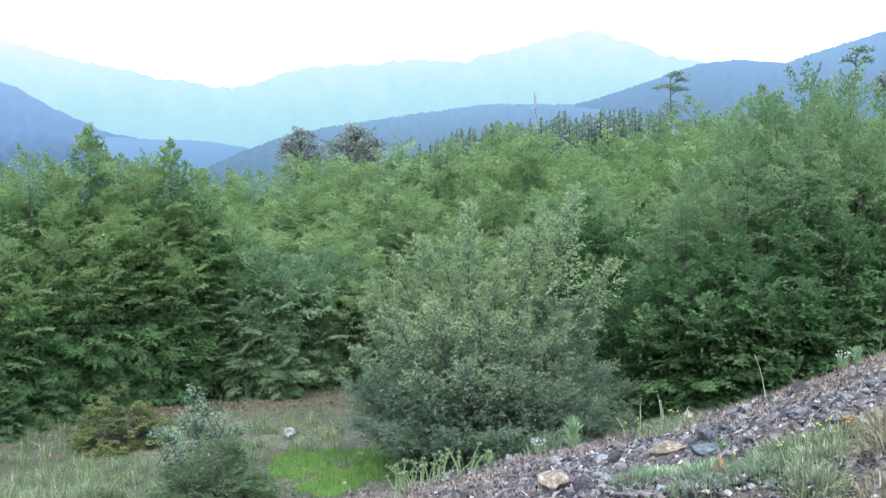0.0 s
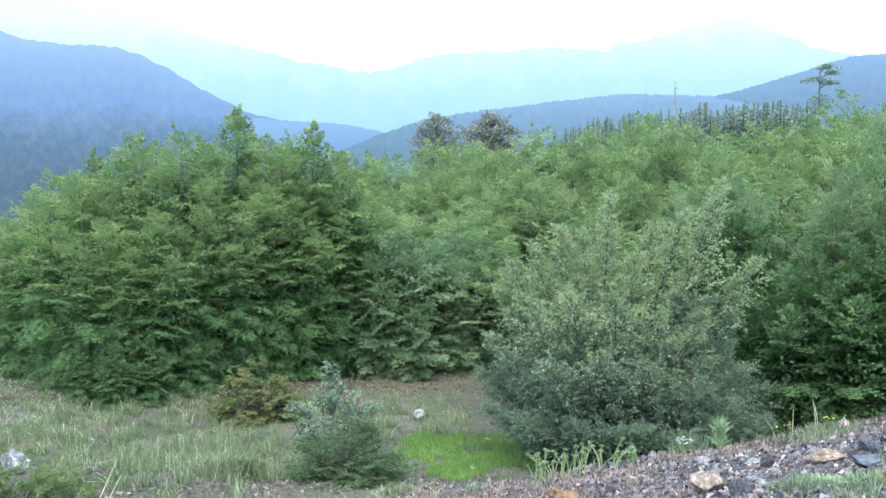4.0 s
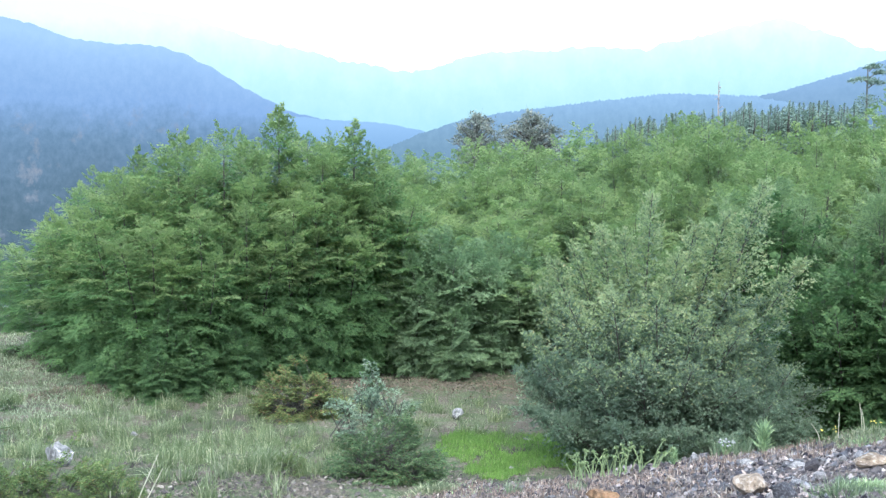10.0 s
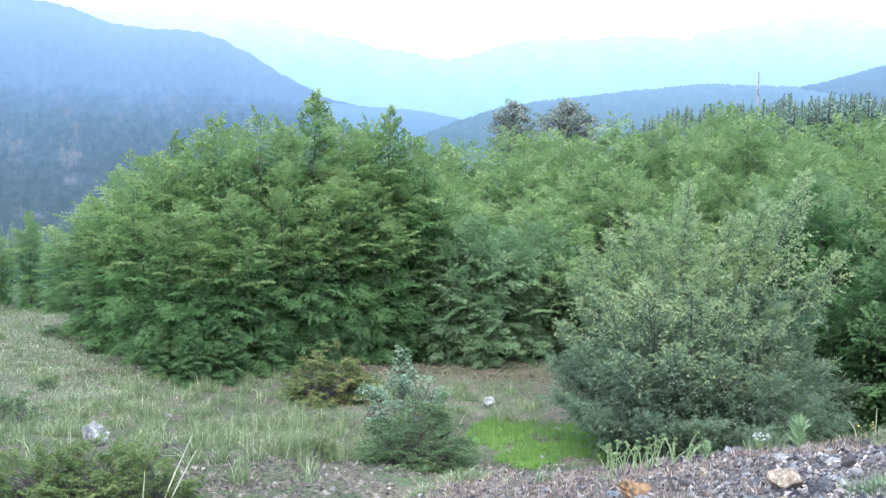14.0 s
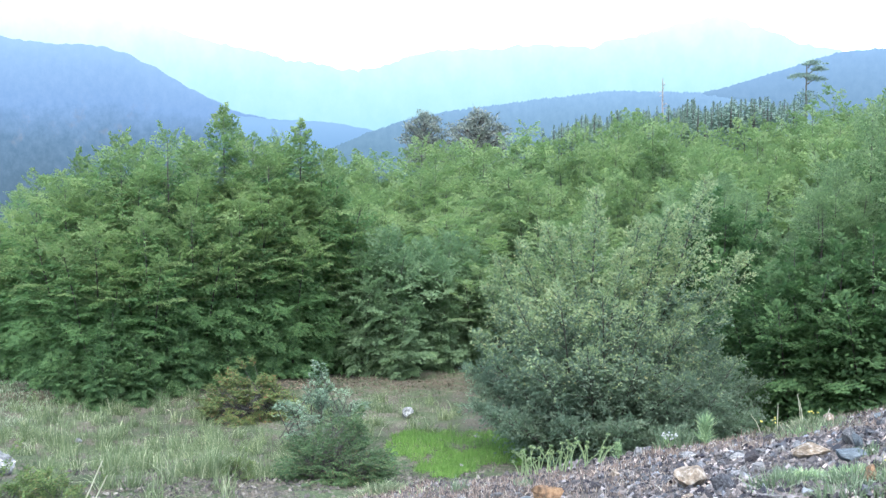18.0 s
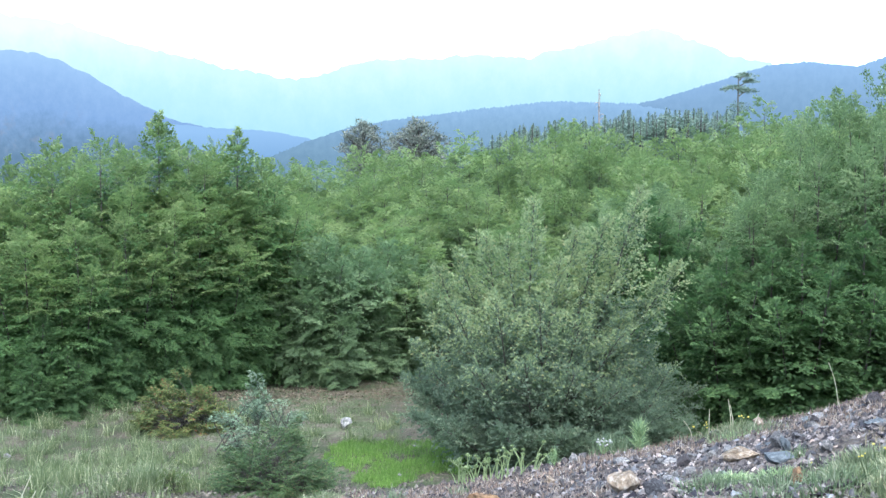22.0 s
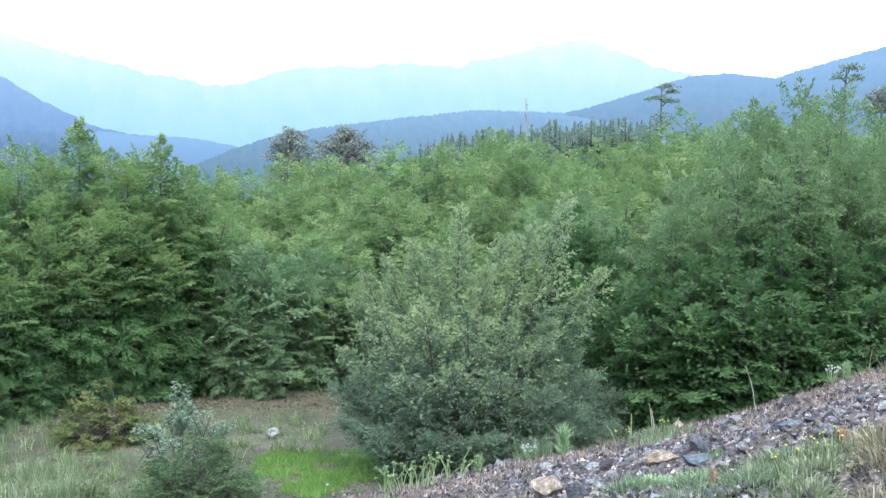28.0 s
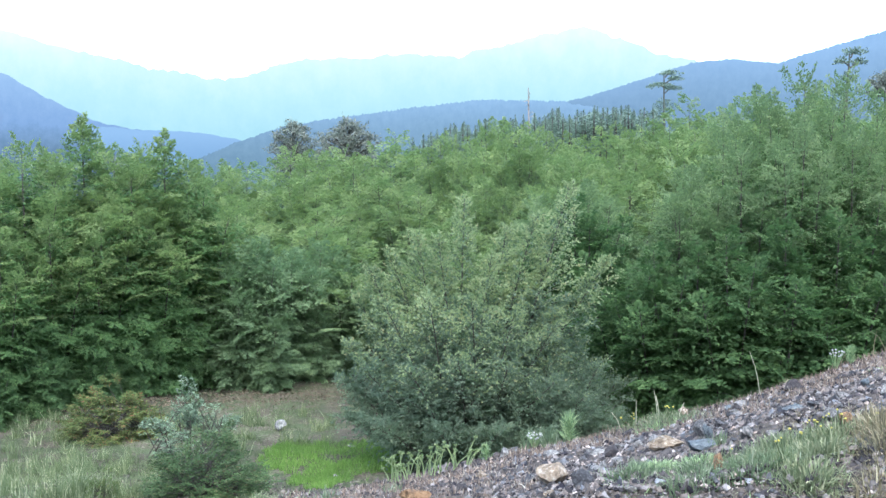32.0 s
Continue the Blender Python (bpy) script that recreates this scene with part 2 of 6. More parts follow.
M_SILVER = leaf_material("silvery_leaves", (0.092, 0.130, 0.095), (0.138, 0.185, 0.138), (0.193, 0.245, 0.188), (0.276, 0.320, 0.250), 0.2, 0.5)
M_JUNIPER = leaf_material("juniper_needles", (0.045, 0.075, 0.041), (0.068, 0.108, 0.053), (0.098, 0.146, 0.071), (0.131, 0.115, 0.071), 0.25, 0.6)
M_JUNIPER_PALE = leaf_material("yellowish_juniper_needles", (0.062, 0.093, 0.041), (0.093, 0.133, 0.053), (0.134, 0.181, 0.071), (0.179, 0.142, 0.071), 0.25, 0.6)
M_YELLOW = leaf_material("barberry_leaves", (0.057, 0.077, 0.032), (0.095, 0.119, 0.048), (0.147, 0.167, 0.067), (0.180, 0.088, 0.057), 0.25)
M_PINE = leaf_material("pine_needles", (0.108, 0.123, 0.120), (0.139, 0.152, 0.146), (0.171, 0.177, 0.168), (0.201, 0.180, 0.171), 0.2, 0.8)
# needles lightened and greyed: haze over the far conifers put into base colour
M_SPRUCE_HAZED = leaf_material("dark_conifer_needles", (0.105, 0.146, 0.130), (0.132, 0.177, 0.156), (0.159, 0.208, 0.180), (0.189, 0.234, 0.199), 0.1, 0.8)
M_BARK = plain_material("grey_bark", [(0.3, (0.03, 0.028, 0.026)), (0.7, (0.085, 0.078, 0.07))], 18.0, 0.9, 0.6)
M_STEM = plain_material("grey_stems", [(0.3, (0.05, 0.05, 0.043)), (0.7, (0.10, 0.097, 0.082))], 18.0, 0.9, 0.4)
M_TWIG = plain_material("green_grey_twigs", [(0.3, (0.045, 0.058, 0.04)), (0.7, (0.09, 0.105, 0.075))], 18.0, 0.9, 0.3)
M_DEAD = plain_material("bleached_wood", [(0.3, (0.14, 0.125, 0.12)), (0.7, (0.26, 0.24, 0.235))], 10.0, 0.9, 0.4)
M_STRAW = leaf_material("dry_straw", (0.10, 0.085, 0.062), (0.15, 0.13, 0.095), (0.22, 0.19, 0.14), (0.31, 0.28, 0.22), 0.15, 0.7)
M_HERB = leaf_material("green_herbs", (0.097, 0.119, 0.078), (0.145, 0.169, 0.112), (0.210, 0.227, 0.157), (0.323, 0.322, 0.246), 0.25, 0.6)
M_GRASS = leaf_material("feather_grass", (0.047, 0.068, 0.038), (0.072, 0.097, 0.051), (0.108, 0.132, 0.078), (0.204, 0.213, 0.150), 0.25, 0.6)
M_TUFT = leaf_material("pale_tuft_grass", (0.088, 0.114, 0.062), (0.136, 0.168, 0.091), (0.219, 0.244, 0.150), (0.425, 0.421, 0.310), 0.3, 0.6)
M_PALEGRASS = leaf_material("bleached_grass", (0.17, 0.19, 0.14), (0.22, 0.24, 0.18), (0.28, 0.3, 0.235), (0.38, 0.39, 0.32), 0.3, 0.6)
M_BANKGRASS = leaf_material("bank_grass", (0.081, 0.112, 0.071), (0.120, 0.156, 0.101), (0.170, 0.206, 0.142), (0.295, 0.312, 0.261), 0.3, 0.6)
M_LAWN = leaf_material("fresh_grass", (0.1, 0.175, 0.045), (0.135, 0.225, 0.06), (0.18, 0.28, 0.08), (0.25, 0.31, 0.13), 0.4, 0.6)
M_PINK = leaf_material("stonecrop_stalks", (0.105, 0.076, 0.07), (0.175, 0.124, 0.114), (0.26, 0.19, 0.175), (0.46, 0.4, 0.38), 0.2, 0.7)
M_LITTER = leaf_material("fallen_leaves", (0.055, 0.042, 0.036), (0.09, 0.068, 0.056), (0.13, 0.10, 0.083), (0.19, 0.155, 0.13), 0.05, 0.8)
M_THISTLE = leaf_material("thistle_leaves", (0.156, 0.221, 0.135), (0.221, 0.299, 0.176), (0.312, 0.390, 0.222), (0.468, 0.520, 0.328), 0.3, 0.5)
M_SPURGE = leaf_material("pale_seed_heads", (0.172, 0.230, 0.115), (0.230, 0.287, 0.161), (0.299, 0.356, 0.207), (0.391, 0.425, 0.287), 0.3, 0.6)
M_FLOWER = plain_material("yellow_petals", [(0.3, (0.3, 0.28, 0.05)), (0.7, (0.4, 0.37, 0.09))], 60.0, 0.6, 0.1)
M_WHITE = plain_material("white_petals", [(0.3, (0.22, 0.235, 0.235)), (0.7, (0.36, 0.375, 0.37))], 60.0, 0.6, 0.1)
M_STONE = plain_material("grey_stone", [(0.3, (0.05, 0.054, 0.06)), (0.52, (0.105, 0.11, 0.12)), (0.72, (0.25, 0.255, 0.26))], 5.0, 0.85, 0.8, 0.5, big=1.4)
M_GRAVEL = plain_material("mixed_gravel", [(0.3, (0.034, 0.031, 0.032)), (0.7, (0.115, 0.108, 0.109))], 30.0, 0.9, 0.4, -0.85)
M_BLUEGRAVEL = plain_material("blue_grey_gravel", [(0.3, (0.03, 0.033, 0.04)), (0.7, (0.1, 0.106, 0.12))], 30.0, 0.85, 0.5, -0.85)
M_PINKGRAVEL = plain_material("pinkish_gravel", [(0.3, (0.08, 0.068, 0.064)), (0.7, (0.26, 0.235, 0.225))], 30.0, 0.9, 0.4, -0.7)
M_PEBBLE = plain_material("brown_pebbles", [(0.3, (0.04, 0.036, 0.032)), (0.7, (0.12, 0.112, 0.1))], 30.0, 0.9, 0.4, -0.55)
M_EAR = plain_material("pale_straw", [(0.3, (0.26, 0.27, 0.19)), (0.7, (0.4, 0.4, 0.31))], 20.0, 0.8, 0.1)
M_TAN = plain_material("tan_limestone", [(0.34, (0.12, 0.092, 0.07)), (0.52, (0.22, 0.18, 0.14)), (0.68, (0.4, 0.38, 0.35))], 3.2, 0.85, 0.9, big=1.1)
M_ORANGE = plain_material("rusty_stone", [(0.34, (0.07, 0.05, 0.035)), (0.5, (0.17, 0.105, 0.06)), (0.7, (0.27, 0.18, 0.11))], 3.0, 0.85, 0.8, big=1.2)
M_PALE = plain_material("white_limestone", [(0.34, (0.11, 0.112, 0.118)), (0.52, (0.22, 0.223, 0.23)), (0.68, (0.34, 0.34, 0.345))], 3.5, 0.8, 0.8, big=1.2)
M_ROCK = plain_material("weathered_rock", [(0.36, (0.07, 0.074, 0.078)), (0.52, (0.16, 0.165, 0.17)), (0.68, (0.32, 0.325, 0.33))], 3.2, 0.85, 0.9, big=1.3)
M_SLATE = plain_material("blue_grey_slate", [(0.3, (0.045, 0.058, 0.072)), (0.6, (0.09, 0.11, 0.13)), (0.8, (0.18, 0.2, 0.22))], 4.0, 0.7, 0.6, big=1.3)
M_DARKST = plain_material("dark_stone", [(0.3, (0.02, 0.02, 0.026)), (0.7, (0.06, 0.054, 0.058))], 4.0, 0.8, 0.7, big=1.4)

# ---------------- ground ----------------
GROUND_Y = [-4000, -40, 0.6, 1.6, 3.0, 5.0, 7.5, 8.7, 9.5, 10.8, 11.6, 13.5, 18.7, 28, 45, 80, 200, 900, 4500]
GROUND_Z = [-2.0, 0.0, 0.0, -0.05, -0.45, -0.95, -1.35, -1.46, -1.7, -2.05, -2.2, -2.38, -2.87, -3.3, -3.9, -4.2, -8, -40, -60]


def height(x, y):
    """The lie of the land: a gravel bank by the road, a slope, a clearing that falls gently away."""
    x, y = np.asarray(x, float), np.asarray(y, float)
    z = np.interp(y, GROUND_Y, GROUND_Z)
    xr = np.clip(x, -3, 3) + np.clip(x - 3, 0, 30) * 0.15
    bank = 0.22 + 0.225 * (xr + 0.14) - 0.21 * (y - 3.86)
    edge = np.interp(x, [-0.6, 0.3, 0.9, 1.6, 2.4], [5.2, 4.95, 4.9, 5.15, 5.45]) + 0.2 * (lattice(x * 0.9, 0 * x, 3) - 0.5)
    bank = bank - np.clip(y - 3.9, 0, 2) * np.interp(x, [-0.5, 0.3, 0.7, 1.2, 2.4], [0.0, 0.01, 0.03, 0.02, 0.02]) - np.clip(y - edge, 0, 50) * 0.75
    bank = np.where(y < 2.9, 0.22 + 0.225 * (xr + 0.14) + 0.2 - np.clip(2.9 - y, 0, 2.2) * 0.35, bank)
    w = np.clip((x + 2.0) / 0.9, 0, 1)
    bank = z + (np.maximum(bank, z) - z) * w * w * (3 - 2 * w) * np.clip((y + 6) / 6.8, 0, 1)
    bank = bank - np.clip(y - 27, 0, 400) * 0.22 * np.clip((-x - 6 - 0.12 * np.clip(y - 27, 0, 400)) / 10, 0, 1)
    near = np.clip(1.4 - np.hypot(x, y) / 40, 0, 1)
    rough = (fractal(x * 0.35, y * 0.35, 5) - 0.5) * 0.35 * np.clip((y - 5) / 6, 0, 1) + (fractal(x * 2.2, y * 2.2, 9) - 0.5) * 0.11
    return bank + rough * near


def hz(x, y):
    return float(height(x, y))


def stretch(lo, hi, step, far, n):
    """Even steps in the middle, growing ones outwards."""
    mid = np.arange(lo, hi + step / 2, step)
    grow = np.geomspace(step * 1.5, far, n)
    return np.concatenate([lo - grow[::-1], mid, hi + grow])


def ground_material():
    m, n, l, out = material("stony_turf")
    fine, mid, big = tex(n, l, 28.0, 6.0, 0.7), tex(n, l, 2.6, 5.0, 0.6), tex(n, l, 0.45, 4.0, 0.6)
    soil = ramp(n, [(0.32, (0.03, 0.027, 0.022)), (0.5, (0.078, 0.07, 0.058)), (0.68, (0.18, 0.168, 0.15))])
    l.new(fine.outputs["Fac"], soil.inputs[0])
    turf = ramp(n, [(0.32, (0.027, 0.038, 0.022)), (0.52, (0.06, 0.076, 0.044)), (0.7, (0.122, 0.138, 0.094))])
    l.new(fine.outputs["Fac"], turf.inputs[0])
    k = ramp(n, [(0.42, (0, 0, 0)), (0.54, (1, 1, 1))])
    l.new(mid.outputs["Fac"], k.inputs[0])
    col = mixed(n, l, k.outputs[0], soil.outputs[0], turf.outputs[0])
    k2 = ramp(n, [(0.4, (0.8, 0.78, 0.74)), (0.62, (1.15, 1.15, 1.05))])
    l.new(big.outputs["Fac"], k2.inputs[0])
    col = mixed(n, l, 1.0, col, k2.outputs[0], "MULTIPLY")
    # the roadside bank is bare grit
    grit = ramp(n, [(0.3, (0.035, 0.031, 0.029)), (0.5, (0.075, 0.066, 0.06)), (0.62, (0.105, 0.088, 0.08)), (0.78, (0.18, 0.17, 0.162))])
    l.new(fine.outputs["Fac"], grit.inputs[0])
    g = n.new("ShaderNodeNewGeometry")
    sx = n.new("ShaderNodeSeparateXYZ")
    l.new(g.outputs["Position"], sx.inputs[0])
    ma, mb = n.new("ShaderNodeMapRange"), n.new("ShaderNodeMapRange")
    ma.inputs[1].default_value, ma.inputs[2].default_value = -2.3, -1.5
    mb.inputs[1].default_value, mb.inputs[2].default_value = 6.2, 5.4
    l.new(sx.outputs[0], ma.inputs[0])
    l.new(sx.outputs[1], mb.inputs[0])
    mm = n.new("ShaderNodeMath")
    mm.operation = "MULTIPLY"
    l.new(ma.outputs[0], mm.inputs[0])
    l.new(mb.outputs[0], mm.inputs[1])
    col = mixed(n, l, mm.outputs[0], col, grit.outputs[0])
    p = n.new("ShaderNodeBsdfPrincipled")
    p.inputs["Roughness"].default_value, p.inputs["Specular IOR Level"].default_value = 0.95, 0.15
    l.new(col, p.inputs["Base Color"])
    b = n.new("ShaderNodeBump")
    b.inputs["Strength"].default_value, b.inputs["Distance"].default_value = 0.8, 0.03
    l.new(fine.outputs["Fac"], b.inputs["Height"])
    l.new(b.outputs[0], p.inputs["Normal"])
    l.new(p.outputs[0], out.inputs[0])
    return m


M_GROUND = ground_material()


def build_ground():
    xs, ys = stretch(-16, 7, 0.14, 4400, 26), stretch(1.0, 20, 0.13, 4400, 26)
    gx, gy = np.meshgrid(xs, ys)
    v = np.stack([gx, gy, height(gx, gy)], -1).reshape(-1, 3)
    nx, ny = len(xs), len(ys)
    i = (np.arange(ny - 1)[:, None] * nx + np.arange(nx - 1)[None]).ravel()
    g = Geo()
    g.add(v, np.stack([i, i + 1, i + nx + 1, i + nx], 1))
    return tagged(new("ground", g.mesh("ground", M_GROUND, True)), "stony hillside turf with bare brown soil", "ground", kind="structure")


build_ground()


# ---------------- distance ----------------
def ridge(name, label, mat, skyline, dist, foot, foot_z, step=0.25, rough=0.15, teeth=0.0, seed=1):
    """A mountain side: skyline given as bearing and height in degrees; it falls towards the viewer."""
    az = np.arange(skyline[0][0], skyline[-1][0], step)
    el = np.interp(az, [p[0] for p in skyline], [p[1] for p in skyline])
    el = el + (fractal(az * 0.8, az * 0, seed) - 0.5) * rough
    crest = el + (lattice(az * 5.3, az * 0, seed + 7) - 0.5) * rough * 0.5 + (lattice(az * 14, az * 0 + 3, seed + 9) * 0.5 + lattice(az * 41, az * 0 + 5, seed + 11) ** 2) * teeth
    rows = 48
    g, pts = Geo(), []
    for k in range(rows + 1):
        s = k / rows
        d = dist + (foot - dist) * s
        bump = 1 + (lattice(az * 0.22 + s * 1.3 + 9, az * 0 + 0.5, seed + 3) - 0.5) * 0.22 * math.sin(math.pi * s)
        top = dist * np.tan(np.radians(crest if k == 0 else el)) + 1.6
        z = foot_z + (top - foot_z) * (1 - s) ** 1.25 * np.where(s > 0, bump, 1)
        a = np.radians(az)
        pts.append(np.stack([d * np.sin(a), d * np.cos(a), z], -1))
    v = np.array(pts).reshape(-1, 3)
    nx = len(az)
    i = (np.arange(rows)[:, None] * nx + np.arange(nx - 1)[None]).ravel()
    g.add(v, np.stack([i, i + nx, i + nx + 1, i + 1], 1))
    me = g.mesh(name, mat, True)
    # texture space: bearing and steepness of the slope
    uv = np.stack([np.tile(az, rows + 1), np.degrees(np.arctan2(v[:, 2] - 1.6, np.hypot(v[:, 0], v[:, 1])))], -1)
    at = np.zeros(len(me.loops), int)
    me.loops.foreach_get("vertex_index", at)
    me.uv_layers.new(name="slope").data.foreach_set("uv", uv[at].ravel())
    return tagged(new(name, me), label, "mountain", kind="structure")


# the colour stops are painted haze, glowing paler towards the crests
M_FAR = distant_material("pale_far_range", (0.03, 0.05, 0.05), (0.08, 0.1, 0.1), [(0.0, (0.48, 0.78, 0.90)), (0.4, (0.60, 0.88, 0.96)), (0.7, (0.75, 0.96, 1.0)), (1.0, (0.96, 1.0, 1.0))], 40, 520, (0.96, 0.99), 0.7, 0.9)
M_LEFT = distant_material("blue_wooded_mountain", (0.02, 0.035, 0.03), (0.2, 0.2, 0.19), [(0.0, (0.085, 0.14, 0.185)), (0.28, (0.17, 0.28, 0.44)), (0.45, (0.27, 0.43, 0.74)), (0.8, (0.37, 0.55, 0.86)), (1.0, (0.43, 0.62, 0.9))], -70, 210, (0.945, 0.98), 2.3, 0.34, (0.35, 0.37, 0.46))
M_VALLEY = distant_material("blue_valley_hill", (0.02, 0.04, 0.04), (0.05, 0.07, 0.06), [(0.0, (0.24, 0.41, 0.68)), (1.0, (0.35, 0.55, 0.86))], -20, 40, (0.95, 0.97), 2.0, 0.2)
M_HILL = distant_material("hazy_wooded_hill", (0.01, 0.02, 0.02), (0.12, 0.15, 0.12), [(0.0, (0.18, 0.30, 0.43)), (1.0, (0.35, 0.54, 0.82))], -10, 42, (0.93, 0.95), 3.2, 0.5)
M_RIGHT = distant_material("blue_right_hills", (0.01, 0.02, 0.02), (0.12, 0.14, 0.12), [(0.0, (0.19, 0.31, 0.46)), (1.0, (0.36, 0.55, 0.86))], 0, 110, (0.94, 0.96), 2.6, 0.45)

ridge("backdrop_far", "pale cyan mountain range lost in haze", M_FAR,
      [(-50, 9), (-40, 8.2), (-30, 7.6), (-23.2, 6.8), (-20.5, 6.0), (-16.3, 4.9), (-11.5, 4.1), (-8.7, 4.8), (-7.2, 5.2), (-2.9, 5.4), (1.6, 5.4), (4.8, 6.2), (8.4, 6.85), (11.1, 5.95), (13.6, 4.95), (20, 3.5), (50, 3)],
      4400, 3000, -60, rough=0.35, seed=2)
ridge("backdrop_left", "wooded mountain side in blue haze with pale scree", M_LEFT,
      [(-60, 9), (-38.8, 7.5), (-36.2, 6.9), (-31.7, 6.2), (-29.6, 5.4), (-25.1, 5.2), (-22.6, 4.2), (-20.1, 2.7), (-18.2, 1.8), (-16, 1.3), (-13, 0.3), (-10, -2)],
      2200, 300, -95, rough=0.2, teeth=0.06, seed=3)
ridge("backdrop_valley", "low hill in blue haze closing the valley", M_VALLEY,
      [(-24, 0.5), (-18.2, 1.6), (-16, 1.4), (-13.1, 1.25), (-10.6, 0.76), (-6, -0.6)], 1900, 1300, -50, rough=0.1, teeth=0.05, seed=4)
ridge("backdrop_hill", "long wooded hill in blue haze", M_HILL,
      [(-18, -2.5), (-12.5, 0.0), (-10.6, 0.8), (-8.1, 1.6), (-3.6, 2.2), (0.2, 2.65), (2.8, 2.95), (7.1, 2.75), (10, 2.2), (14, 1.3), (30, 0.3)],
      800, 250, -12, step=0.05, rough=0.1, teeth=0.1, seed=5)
ridge("backdrop_right", "wooded hills in blue haze rising beyond the forest", M_RIGHT,
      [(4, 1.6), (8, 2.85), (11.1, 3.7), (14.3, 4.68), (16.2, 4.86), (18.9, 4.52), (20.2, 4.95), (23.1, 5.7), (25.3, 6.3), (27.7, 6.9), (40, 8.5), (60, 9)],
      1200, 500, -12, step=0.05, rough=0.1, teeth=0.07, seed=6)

# added out of view: a slope that cuts off the low sky behind
ridge("backdrop_slope", "added unseen slope behind the road, blocking low sky", M_GROUND, [(80, 3), (100, 9), (125, 14), (180, 16), (235, 14), (260, 9), (280, 3)], 60, 12, -0.5, step=1.5, rough=2.0, seed=8)


# ---------------- trees ----------------
def unit(v):
    return v / (np.linalg.norm(v, axis=-1, keepdims=True) + 1e-9)


def blades(g, pos, way, nrm, length, width, fold=0.15):
    """Leaves: a pointed, slightly folded four-sided blade each."""
    side = unit(np.cross(nrm, way))
    up = np.cross(way, side)
    length, width = length[:, None], width[:, None]
    mid = pos + way * length * 0.45
    v = np.stack([pos, mid + side * width * 0.5 + up * width * fold, pos + way * length, mid - side * width * 0.5 + up * width * fold], 1)
    g.add(v, np.arange(len(pos) * 4).reshape(-1, 4))


def slips(g, pos, way, nrm, length, width):
    """Small distant leaves: one pointed face each."""
    side = unit(np.cross(nrm, way)) * (width * 0.5)[:, None]
    start = pos + way * (length * 0.2)[:, None]
    v = np.stack([start - side, start + side, pos + way * length[:, None]], 1)
    g.add(v, np.arange(len(pos) * 3).reshape(-1, 3))


PLUME = ((0, 0.75), (0.15, 0.95), (0.4, 1.0), (0.6, 0.97), (0.78, 0.85), (0.9, 0.66), (0.96, 0.5), (1, 0.34))
BROAD = ((0, 0.6), (0.3, 0.8), (0.6, 1.0), (0.8, 0.95), (0.92, 0.8), (1, 0.5))
SKIRT = ((0, 0.95), (0.3, 1.0), (0.6, 0.9), (0.85, 0.6), (1, 0.2))
ROUND = ((0, 0.85), (0.15, 1.0), (0.4, 1.0), (0.62, 0.85), (0.82, 0.58), (0.93, 0.38), (1, 0.24))
DOME = ((0, 1.0), (0.2, 1.0), (0.5, 0.95), (0.75, 0.74), (0.9, 0.5), (1, 0.3))


def sprigs(leaders, rng, dense=1.0):
    """Long shoots, each with short side shoots all along its outer part."""
    made = []
    for p, q in leaders:
        p, q = np.array(p, float), np.array(q, float)
        made.append((p, q))
        d = q - p
        ln = np.linalg.norm(d)
        for k in range(int((7 + 9 * ln) * dense)):
            s = 0.25 + 0.72 * rng.random()
            side = rng.normal(0, 1, 3)
            side -= d * (side @ d) / ln ** 2
            a = p + d * s
            made.append((a, a + (d / ln * 0.8 + side / np.linalg.norm(side) * 0.75) * (0.34 * (1.08 - s) + 0.05)))
    return made


